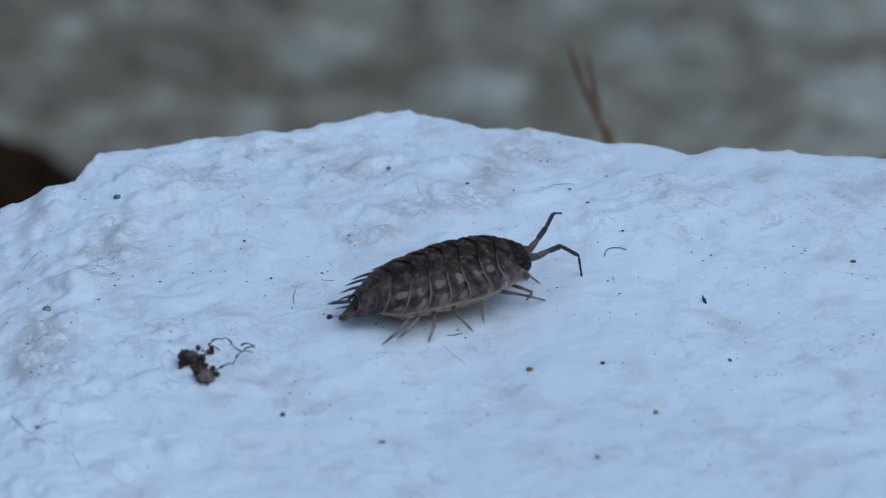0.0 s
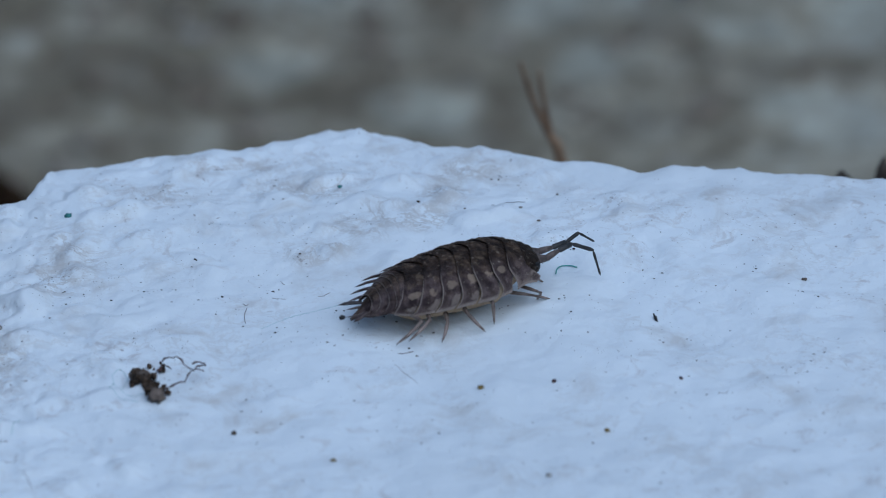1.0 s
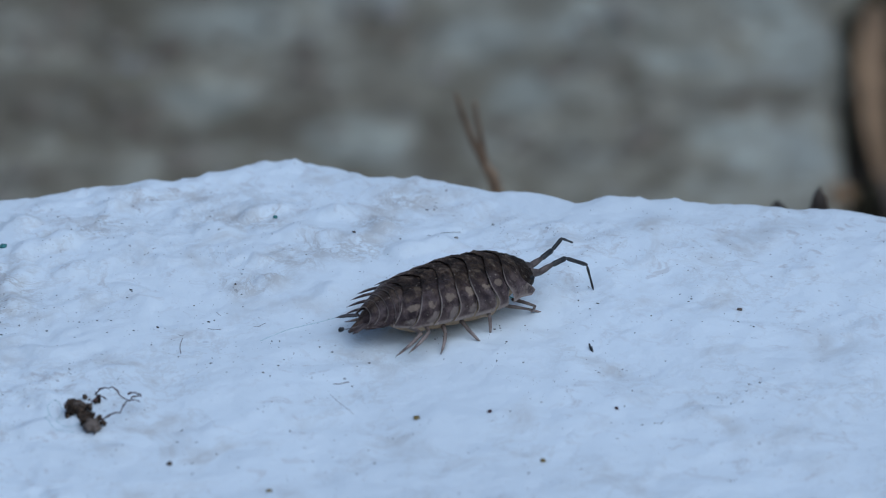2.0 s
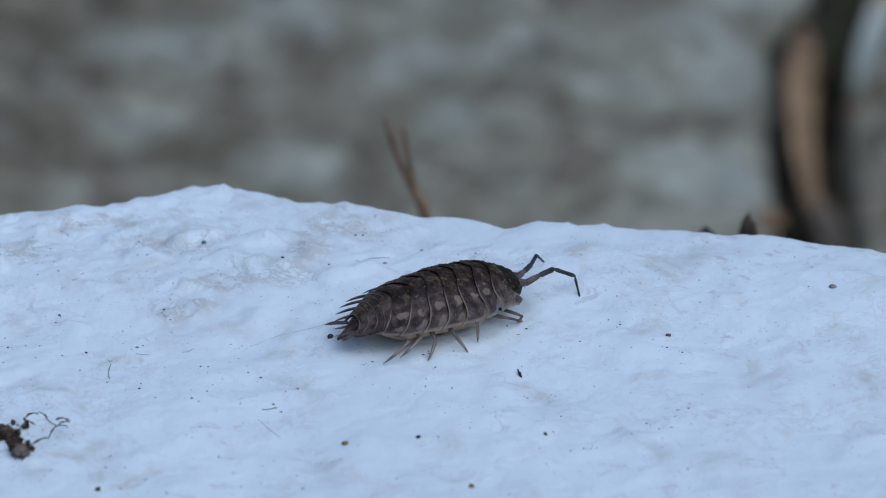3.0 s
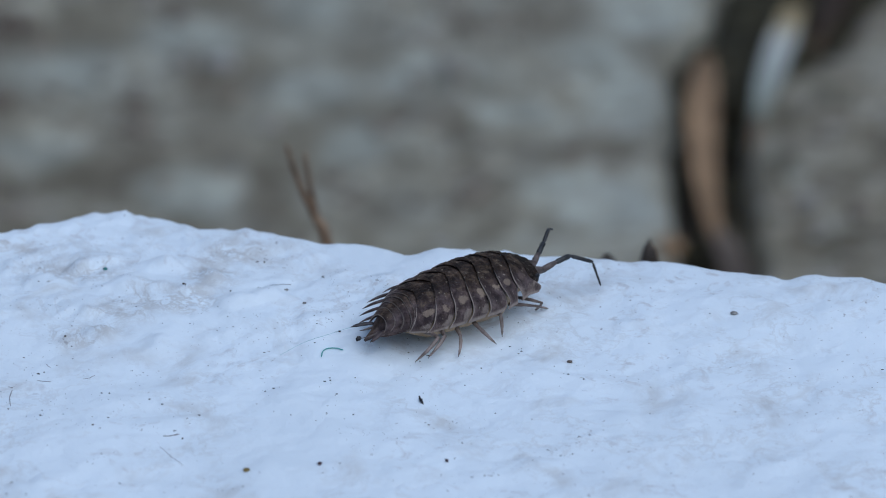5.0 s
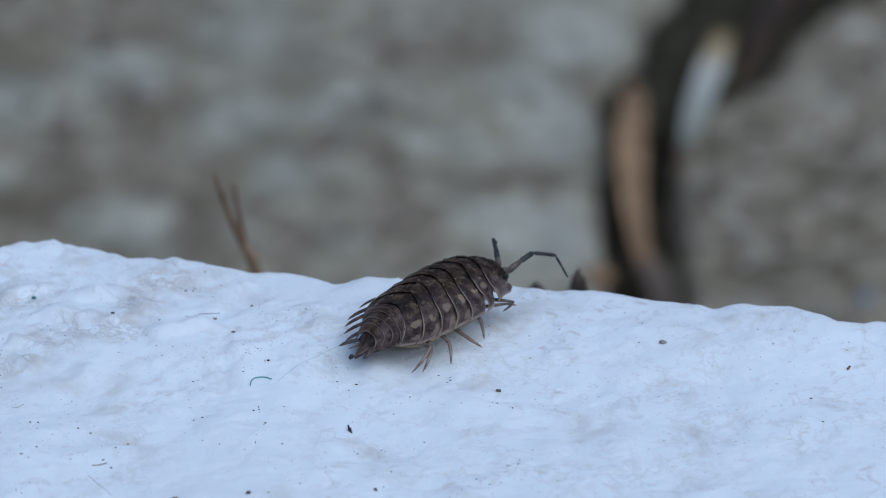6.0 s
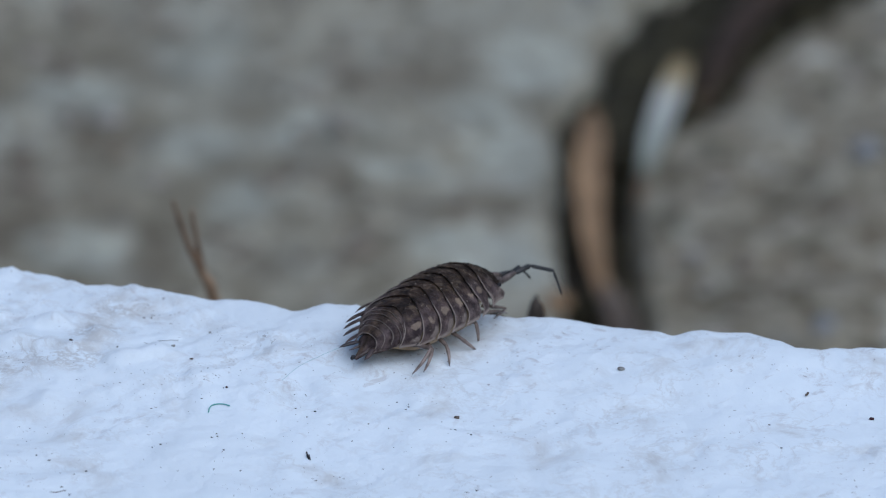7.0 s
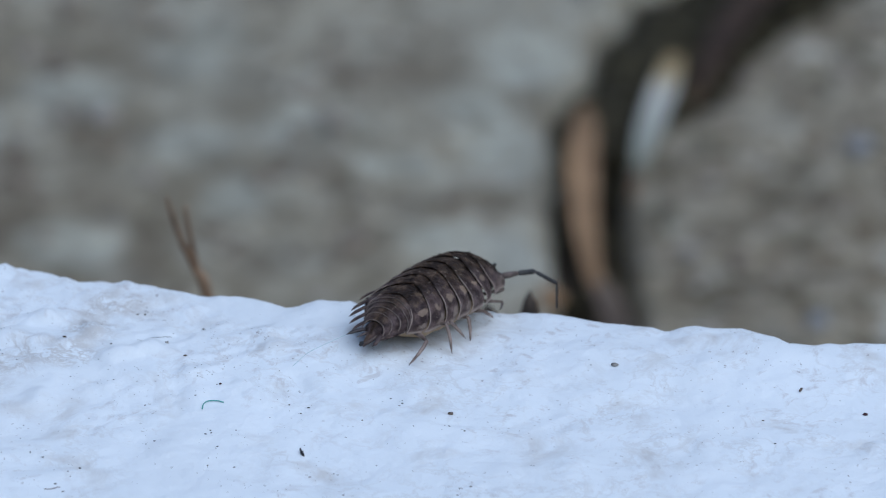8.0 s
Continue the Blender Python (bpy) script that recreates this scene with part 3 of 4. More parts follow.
def grass_stem():
    g = new("grass_stem")
    g.location = (-2.05 * MM, 40.0 * MM, GROUND * MM)
    part("stalk", *tube(curve_through([(2.2, 1.2, -0.5), (1.8, 0.8, 30), (-0.6, 0, 54.5), (-1.7, 0, 58.5), (-2.4, 0, 60.1), (-3.0, 0, 61.8), (-3.45, 0, 63.4)]), np.linspace(0.45, 0.1, 37), 7), STRAW, g)
    part("stalk", *tube(curve_through([(1.9, 0.9, 26.0), (0.9, 0.4, 44), (-0.8, 0, 55.2), (-1.6, 0.1, 58.4), (-2.0, 0.1, 60.6), (-2.3, 0.1, 62.8)]), np.linspace(0.4, 0.1, 31), 7), STRAW, g)
    part("leaf_sheath", *blade([(1.9, 0.6, 26), (1.0, 0.3, 42), (-0.5, -0.1, 54.5), (-1.3, -0.2, 57.5)], [0.6, 1.0, 0.9, 0.2], 0.1, 0.3), STRAW, g)
    tagged(g, "dry brown grass stem with two stalks growing behind the block", "grass")


grass_stem()


def seed_head(x, y, z, r, h, label, seed):
    """A dark husk at the end of a thin stalk; z is the husk's foot."""
    s = new("seed_head")
    s.location = (x * MM, y * MM, GROUND * MM)
    z0 = z - GROUND
    v, f = lump(1.0, (r, r, h / 2), 0.25, 1.2, seed, 3)
    v = [(a * (1.15 - 0.45 * (c / h + 0.5)), b * (1.15 - 0.45 * (c / h + 0.5)), c + h / 2 + z0) for a, b, c in v]
    part("husk", v, f, SEED, s)
    part("tip", *tube([(0, 0, z0 + h * 0.9), (0.06, 0, z0 + h + 0.2)], [0.14, 0.04], 6), SEED, s)
    part("stalk", *tube(curve_through([(1.0, 1.5, -0.5), (0.8, 1.0, z0 * 0.5), (0, 0, z0 + 0.3)]), np.linspace(0.3, 0.2, 13), 6), STRAW, s)
    tagged(s, label, "seed head")


seed_head(16.05, 24.0, -12.9, 0.6, 2.8, "dark pointed seed head on a stalk behind the block", 3)
seed_head(13.6, 24.0, -12.9, 0.72, 1.9, "dark rounded seed head on a stalk behind the block", 8)


def pebble(x, y, r, material, label, seed, squash=(1, 1, 0.7)):
    ob = part("pebble", *lump(r, squash, 0.35, 1.0, seed, 3), material)
    ob.location = (x * MM, y * MM, (ground_height(x, y) + r * squash[2] * 0.6) * MM)
    tagged(ob, label, "pebble")


pebble(23.1, 150.9, 1.1, TAN, "tan pebble on worn concrete", 11)
pebble(49.5, 178.3, 1.1, BLUE, "pale blue-grey pebble on concrete", 12)
pebble(43.9, 147.5, 0.9, BLUE, "small blue-grey pebble on concrete", 14)

dark_leaf = dead_leaf([(-73, 138, -75.4), (-63.5, 144, -72.2), (-56.4, 144, -70.3), (-50, 142, -71.0), (-44.5, 138.5, -74)], [8, 13, 14, 13, 8], 0.3, -0.25, 9, 7, UMBER)
tagged(dark_leaf, "dark brown rotting leaf curled on the ground beside the block", "dead leaf")


# ---- the crumb of soil with its rootlets ----
def on_top(x, y, lift=0.0):
    return (x, y, top_height(x, y) + lift)


def soil_crumb():
    g = new("soil_crumb")
    cx, cy = -24.1, -22.7
    g.location = tuple(c * MM for c in on_top(cx, cy))
    z0 = top_height(cx, cy)
    rng = random.Random(12)

    def heap(x, y, size, count, material, label=""):
        for k in range(count):
            r = size * rng.uniform(0.16, 0.46)
            part("clod", *moved(lump(r, (rng.uniform(0.7, 1.3), rng.uniform(0.7, 1.3), rng.uniform(0.6, 1.2)), 0.8, 2.0, rng.random() * 50, 2), x - cx + rng.gauss(0, size * 0.42), y - cy + rng.gauss(0, size * 0.45),
                                max(r * 0.5, size * 0.5 + rng.gauss(0, size * 0.3))), material, g, label)

    heap(-24.6, -22.1, 0.55, 34, CRUMB)
    heap(-25.0, -22.3, 0.3, 10, CRUMB)
    heap(-24.5, -22.0, 0.55, 16, CRUMB_PALE, "pale grain")
    heap(-23.85, -20.8, 0.34, 10, CRUMB)
    heap(-24.15, -23.2, 0.45, 22, CRUMB)
    heap(-23.4, -23.3, 0.32, 14, CRUMB)
    part("clod", *moved(lump(0.4, (1.1, 1, 0.85), 0.6, 2.5, 8, 3), 0.35, -1.35, 0.3), CRUMB_PALE, g, "grey-brown clod")

    def line(points, r):
        pts = [(x - cx, y - cy, z) for x, y, z in points]
        c = curve_through(pts, 5)
        c = [p + Vector((noise.noise(p * 4), noise.noise(p * 4 + Vector((5, 0, 0))), noise.noise(p * 4 + Vector((0, 7, 0))))) * 0.16 for p in c]
        rs = [k * (1.5 if i % 5 == 2 else 0.8) for i, k in enumerate(np.linspace(r, r * 0.65, len(c)))]
        part("rootlet", *tube(c, rs, 6), ROOT, g)

    line([(-23.8, -20.8, 0.55), (-22.9, -20.9, 0.9), (-22.1, -21.6, 0.6), (-21.35, -21.6, 0.45)], 0.045)
    line([(-23.3, -23.5, 0.4), (-22.4, -22.5, 0.35), (-21.9, -21.7, 0.6), (-21.25, -21.4, 0.65)], 0.05)
    line([(-22.1, -20.7, 0.4), (-21.6, -21.0, 0.6), (-21.25, -21.4, 0.6)], 0.05)
    line([(-23.9, -22.2, 0.7), (-23.4, -21.8, 0.8), (-23.1, -21.6, 0.5)], 0.05)
    tagged(g, "crumb of dark soil with thin brown rootlets on white paint", "soil crumb")


soil_crumb()


# ---- grains, flakes and fibres on the paint ----
def grit(name, label, x, y, size, material, squash=(1, 1, 0.6), turn=0, seed=1):
    v, f = lump(size / 2, squash, 0.45, 1.3, seed, 2)
    ob = part(name, v, f, material)
    ob.matrix_world = pose(x * MM, y * MM, (top_height(x, y) + size * squash[2] * 0.35) * MM, 0, 0, turn)
    tagged(ob, label, name.replace("_", " "))
    return ob


def specks():
    chip = part("bark_chip", *merged(tube([(-0.13, 0.55, 0.35), (0.0, 0.05, 0.12), (0.13, -0.35, 0.05)], [0.07, 0.12, 0.09], 6),
                                     tube([(0.1, 0.3, 0.2), (0.1, -0.1, 0.1), (0.2, -0.45, 0.05)], [0.05, 0.09, 0.05], 6)), BLACK)
    chip.location = tuple(c * MM for c in on_top(2.39, -14.4, 0.0))
    chip.scale = (0.62, 0.58, 0.58)
    tagged(chip, "tiny black forked bark chip on white paint", "bark chip")
    grit("dirt_grain", "dark maroon dirt grain on white paint", -2.96, -21.8, 0.24, MAROON, (1, 1, 0.8), 0, 2)
    grit("dirt_grain", "flat ochre dirt grain on white paint", -6.8, -22.5, 0.3, OCHRE, (1.2, 1.3, 0.5), 0, 3)
    grit("dirt_grain", "small ochre dirt grain on white paint", -0.16, -26.75, 0.27, OCHRE, (1, 1, 0.8), 0, 4)
    grit("dirt_grain", "maroon flaky dirt grain on white paint", 3.72, -21.4, 0.22, MAROON, (0.7, 1.3, 0.7), 30, 5)
    grit("dirt_grain", "brown crumbly dirt grain on white paint", 10.45, -10.1, 0.24, CRUMB_PALE, (1.3, 1, 0.6), 20, 6)
    grit("grit_grain", "grey angular grit grain on white paint", 19.54, -5.2, 0.36, GREY, (1.2, 0.8, 0.45), 0, 7)
    grit("dirt_grain", "thin brown dirt grain on white paint", 29.55, -7.7, 0.28, CRUMB_PALE, (0.5, 1.6, 0.6), -25, 8)
    grit("green_flake", "dark green flake on white paint", -29.73, -3.6, 0.4, GREEN, (1, 1, 0.6), 0, 9)
    grit("green_flake", "small dark green flake on white paint", -14.97, 0.5, 0.27, GREEN, (1, 1, 0.6), 0, 10)
    grit("dirt_grain", "brown dirt grain on white paint", -19.55, -27.3, 0.28, CRUMB, (1, 1, 0.7), 0, 11)
    grit("grit_grain", "grey-brown grit grain on white paint", -32.7, -15.7, 0.42, GREY, (1.1, 1.1, 0.6), 0, 13)
    grit("grit_grain", "grey grit grain on white paint", -3.14, -31.9, 0.28, GREY, (1, 1, 0.7), 0, 14)
    grit("dirt_grain", "tan dirt grain on white paint", -14.28, -30.3, 0.26, OCHRE, (1.2, 1, 0.5), 0, 15)
    grit("dirt_grain", "reddish dirt grain on white paint", 32.9, -10.1, 0.24, MAROON, (1.2, 1, 0.6), 0, 16)

    grit("grit_grain", "olive-grey flat grit grain on white paint", -4.94, -1.95, 0.2, GREY, (1.3, 0.9, 0.6), 10, 31)
    grit("dirt_grain", "dark curved dirt grain on white paint", -10.55, -1.95, 0.2, CRUMB, (1.3, 0.6, 0.5), -30, 32)
    grit("dirt_grain", "small maroon dirt grain on white paint", -1.99, -7.06, 0.13, MAROON, (1.2, 1, 0.7), 0, 33)
    grit("grit_grain", "small grey grit grain on white paint", -2.93, 0.03, 0.14, GREY, (1.2, 1, 0.7), 0, 34)
    grit("dirt_grain", "tiny dark dirt grain on white paint", -6.2, 1.76, 0.11, CRUMB, (1, 1, 0.7), 0, 35)
    grit("dirt_grain", "tiny flat dark dirt grain on white paint", -6.6, 1.75, 0.11, CRUMB, (1.6, 0.8, 0.6), 0, 36)
    grit("dirt_grain", "tiny dark dirt grain on white paint", -8.0, -2.56, 0.1, CRUMB, (1, 1, 0.7), 0, 37)
    grit("dirt_grain", "tiny brown dirt grain on white paint", -3.93, -3.85, 0.16, CRUMB_PALE, (1.5, 0.7, 0.5), 0, 38)
    grit("dirt_grain", "tiny black dirt grain on white paint", -12.11, -14.43, 0.1, BLACK, (1, 1, 0.7), 0, 39)
    grit("dirt_grain", "tiny dark dirt grain on white paint", -16.87, -7.55, 0.11, CRUMB, (1, 1, 0.7), 0, 40)

    def fibre(name, label, points, r, material, lift=0.0, kink=0.03):
        c = curve_through([(x, y, 0) for x, y in points], 6)
        c = [p + Vector((noise.noise(p * 6), noise.noise(p * 6 + Vector((5, 0, 3))), 0)) * kink for p in c]
        c = [Vector((p.x, p.y, top_height(p.x, p.y) + lift + r)) for p in c]
        ob = part(name, *tube(c, [r] * len(c), 6), material)
        tagged(ob, label, "fibre")

    fibre("fibre", "short curved teal fibre on white paint", [(-2.96, -9.95), (-2.78, -9.15), (-2.41, -8.8), (-1.8, -9.0)], 0.032, TEAL, 0.03)
    fibre("fibre", "thin dark kinked root hair on white paint", [(-33.71, -26.87), (-33.45, -27.6), (-33.24, -28.02), (-33.05, -28.51), (-32.94, -28.81), (-32.59, -29.17), (-32.4, -29.29), (-32.2, -28.86), (-31.91, -28.44), (-31.6, -28.32), (-31.28, -28.26)], 0.014, ROOT, kink=0.09)
    fibre("fibre", "fine pale root hair beside a dark one", [(-32.2, -28.86), (-31.98, -27.96), (-31.72, -27.47)], 0.009, ROOT, kink=0.05)
    fibre("fibre", "thin dark root hair on white paint", [(-32.88, -29.53), (-32.81, -30.01), (-32.52, -30.07), (-32.24, -30.25), (-31.9, -30.55), (-31.56, -30.72)], 0.013, ROOT, kink=0.08)
    fibre("fibre", "faint brown root hair on white paint", [(-31.32, -30.42), (-31.02, -30.48), (-30.74, -30.3), (-30.72, -29.82), (-30.63, -29.52)], 0.01, ROOT, kink=0.08)
    fibre("fibre", "thin pale brown root hair on white paint", [(-30.2, -31.73), (-29.91, -32.2), (-29.81, -32.68), (-29.58, -33.03), (-29.22, -32.79), (-28.88, -32.73)], 0.012, ROOT, kink=0.08)
    fibre("fibre", "pale teal thread on white paint", [(-31.09, -27.65), (-31.01, -26.68), (-30.78, -25.82)], 0.02, PALE_TEAL, kink=0.05)
    grit("dirt_grain", "pale ochre dirt grain among root hairs", -32.22, -28.62, 0.22, OCHRE, (1.4, 1.2, 0.4), 0, 41)
    fibre("fibre", "short brown hair on white paint", [(-19.5, -13.3), (-19.6, -14.2), (-19.5, -15.0)], 0.016, ROOT)
    fibre("fibre", "dark straight splinter on white paint", [(-11.27, -18.5), (-10.85, -18.4), (-10.44, -18.2)], 0.02, ROOT)
    fibre("fibre", "faint brown thread on white paint", [(-11.4, -19.7), (-10.76, -20.75), (-10.15, -21.6)], 0.009, ROOT)
    fibre("fibre", "faint curled teal thread beside the soil crumb", [(-25.96, -22.53), (-26.23, -21.59), (-25.81, -21.09), (-25.4, -21.9), (-25.7, -22.96), (-25.07, -23.58), (-24.34, -23.32)], 0.013, PALE_TEAL, kink=0.06)
    fibre("fibre", "faint teal thread beside the soil crumb", [(-26.1, -22.2), (-26.3, -22.9), (-25.6, -23.9), (-24.7, -24.3)], 0.012, PALE_TEAL, kink=0.06)
    fibre("fibre", "faint teal thread on white paint", [(-34.4, -10.3), (-34.1, -9.4), (-33.7, -8.8)], 0.026, PALE_TEAL)

    fibre("fibre", "thin dark crooked hair on white paint", [(-6.55, -1.81), (-6.09, -1.75), (-5.69, -1.41), (-5.16, -1.34), (-4.7, -1.06)], 0.012, BLACK)
    fibre("fibre", "short straight brown hair on white paint", [(-18.21, -12.08), (-17.85, -12.14), (-17.48, -12.15)], 0.01, ROOT)
    fibre("fibre", "short bent brown hair on white paint", [(-15.73, -11.89), (-15.43, -11.83), (-15.1, -11.57)], 0.01, ROOT)
    fibre("fibre", "tiny slanting brown hair on white paint", [(-17.84, -9.99), (-17.71, -10.25), (-17.58, -10.45)], 0.009, ROOT)
    fibre("fibre", "faint forked rootlet on white paint", [(-19.73, -12.85), (-19.57, -12.98), (-19.43, -12.79)], 0.012, ROOT)

    rng = random.Random(21)
    for label, material, count in (("scattered fine dark dust specks on white paint", BLACK, 820), ("scattered fine brown dust specks on white paint", CRUMB, 520)):
        out = []
        while len(out) < count:
            x, y = rng.uniform(-36, 33), rng.uniform(-44, 3)
            if rng.random() < 0.85 * max(smooth_step(2, 14, x), smooth_step(-24, -31, y)):
                continue
            if y > edge_at(x) - 1.5 or (noise.noise(Vector((x / 3.2, y / 4.5, 2))) < 0.05 and rng.random() < 0.88):
                continue
            r = 0.014 + 0.04 * rng.random() ** 4 * (1.0 if y < -8 else 0.5)
            out.append(moved(lump(r, (1 + rng.random(), 1, 0.7), 0.5, 1, rng.random() * 30, 1), x, y, top_height(x, y) + r * 0.3))
        tagged(part("dust_specks", *merged(*out), material), label, "dust", kind="stuff")


specks()


# ---- the woodlouse, nose along x, its feet at z = 0 ----
BX = (-6.1, -5.5, -5, -4.4, -3.8, -3.4, -3, -2, -1, 0.5, 2, 3.2, 4.2, 4.6, 5, 5.4)
BW = (0.3, 0.75, 1.0, 1.35, 1.8, 2.15, 2.45, 2.67, 2.66, 2.68, 2.66, 2.45, 2.15, 2.08, 1.98, 1.8)
BH = (0.9, 1.4, 1.78, 2.2, 2.58, 2.74, 2.9, 3.2, 3.52, 3.88, 3.97, 3.98, 3.7, 3.55, 3.4, 3.05)
BE = (0.7, 0.9, 1.0, 1.12, 1.2, 1.25, 1.3, 1.42, 1.44, 1.54, 1.62, 1.79, 2.05, 2.02, 1.95, 1.95)

# the rear margin of every plate: how far along the body it runs at these shares of the way from the ridge to the flank
ACROSS = (0.0, 0.3, 0.45, 0.6, 0.72, 0.8, 0.88, 0.94, 1.0)
MARGINS = (
    (4.55, 4.42, 4.36, 4.38, 4.8, 5.12, 5.3, 5.24, 4.85),
    (3.6, 3.3, 3.15, 3.12, 3.3, 3.44, 3.54, 3.58, 3.55),
    (2.55, 2.15, 2.08, 2.1, 2.3, 2.45, 2.58, 2.58, 2.3),
    (1.35, 1.0, 0.87, 0.92, 1.05, 1.1, 1.12, 1.05, 0.75),
    (0.3, 0.1, -0.05, -0.08, -0.06, -0.07, -0.14, -0.28, -0.62),
    (-0.55, -0.95, -1.12, -1.18, -1.28, -1.36, -1.46, -1.62, -1.95),
    (-1.55, -2.0, -2.25, -2.48, -2.65, -2.75, -2.9, -3.05, -3.3),
    (-2.75, -3.15, -3.42, -3.58, -3.72, -3.82, -3.9, -3.97, -4.05),
)
TAIL_MARGINS = (
    (-3.25, -3.42, -3.5, -3.62, -3.74, -3.82, -3.9, -3.95, -4.0),
    (-3.62, -3.72, -3.76, -3.8, -3.86, -3.92, -3.98, -4.02, -4.06),
    (-4.08, -4.1, -4.12, -4.18, -4.28, -4.36, -4.44, -4.5, -4.56),
    (-4.48, -4.5, -4.54, -4.64, -4.76, -4.86, -4.96, -5.04, -5.1),
    (-4.95, -4.97, -5.03, -5.12, -5.2, -5.28, -5.36, -5.42, -5.46),
)


def margin(knots, s):
    """A rounded line through the knots at s of the way to the flank."""
    return float(np.mean(np.interp([abs(s) + d for d in (-0.05, -0.025, 0.0, 0.025, 0.05)], ACROSS, knots)))


def arch(x, a, swell):
    """A point of the shell's cross-section at x, at angle a from the ridge."""
    w, h, e = (float(np.interp(x, BX, t)) for t in (BW, BH, BE))
    c = max(0.0, math.cos(a))
    return swell * w * math.sin(a), e + swell * (h - e) * c ** 0.9


def granules(p):
    """The small warts of the shell, standing in loose rows."""
    g = max(0.0, noise.noise(p * 3.6)) ** 1.3 + 0.7 * max(0.0, noise.noise(p * 6.3 + Vector((4, 1, 7)))) ** 1.2
    return 0.17 * g


def shell_plate(name, parent, before, after, material, warts=1.0, gap=0.0, lap=0.2, reach=1.0, collar=False, na=109, nv=19):
    """One arched plate from under the margin before it to its own margin; reach: its share of the flank; gap: how far its front flank stands clear of the plate before it."""
    outer, inner, uvs = [], [], []
    for j in range(nv):
        v = j / (nv - 1)
        for i in range(na):
            s = 2 * i / (na - 1) - 1
            s = reach * s * (1.12 - 0.12 * s * s)
            a = s * math.pi / 2
            q = abs(s)
            front = margin(before, s) + lap * (1 - smooth_step(0.66, 0.86, q)) - gap * smooth_step(0.66, 0.95, q)
            x = front + (margin(after, s) - front) * v
            low = smooth_step(0.7, 1.0, q)
            tuck = 0.015 if collar else 0.082 - 0.06 * low
            swell = 1.0 - tuck * (1 - min(1.0, v * 1.6) ** 0.75) + 0.012 * v
            y, z = arch(x, a, swell)
            away = Vector((0, math.sin(a), max(0.15, math.cos(a))))
            rise = warts * granules(Vector((x, y, z))) * (1 - 0.75 * smooth_step(0.3, 0.75, q)) * smooth_step(0.0, 0.2, v) * (1 - 0.8 * smooth_step(0.88, 0.97, v))
            rise += 0.03 * noise.noise(Vector((x, y, z)) * 1.7)
            outer.append((x, y + away.y * rise, z + away.z * rise))
            t = 0.055 * (1 - 0.5 * low)
            inner.append((x, y - away.y * t, z - away.z * t))
            uvs.append(((s + 1) / 2, v))
    m = na * nv
    faces = []
    for j in range(nv - 1):
        for i in range(na - 1):
            a = j * na + i
            faces.append((a, a + 1, a + na + 1, a + na))
            faces.append((m + a, m + a + na, m + a + na + 1, m + a + 1))
    for i in range(na - 1):
        faces.append((i + 1, i, m + i, m + i + 1))
        a = (nv - 1) * na + i
        faces.append((a, a + 1, m + a + 1, m + a))
    for j in range(nv - 1):
        a = j * na
        faces.append((a, a + na, m + a + na, m + a))
        a += na - 1
        faces.append((a + na, a, m + a, m + a + na))
    ob = part(name, outer + inner, faces, material, parent)
    layer = ob.data.uv_layers.new(name="across")
    both = uvs + uvs
    for loop in ob.data.loops:
        layer.data[loop.index].uv = both[loop.vertex_index]
    return ob


def spines(plate, tip, thick=1.0, length=1.6):
    """The flat backward points in which a plate ends at both flanks, laid over one another like shingles."""
    for side in (-1, 1):
        tuck = 0.62 if side < 0 else 1.0
        end = Vector((tip[0] + 0.5 * (1 - tuck), side * tip[1] * tuck, tip[2] - 0.4 * (1 - tuck)))
        base = end + Vector((length, -0.1 * side, 0.3))
        mid = base.lerp(end, 0.5) + Vector((0, side * 0.08, 0.0))
        c = curve_through([base, mid, end], 7)
        r = np.interp(np.linspace(0, 1, len(c)), (0, 0.45, 0.75, 0.93, 1), (0.36, 0.34, 0.22, 0.08, 0.012))
        ob = part("side_point", *tube(c, [float(k) * thick for k in r], 12, 0.24, Vector((0, side * 0.89, -0.45))), SHELL_TAIL, plate, "dark flat backward point")
        layer = ob.data.uv_layers.new(name="across")
        for loop in ob.data.loops:
            layer.data[loop.index].uv = (0.5 + side * 0.42, 0.5)


NECK = Vector((4.0, 0.0, 2.6))
FEELER = Vector((6.15, 0.5, 2.55))


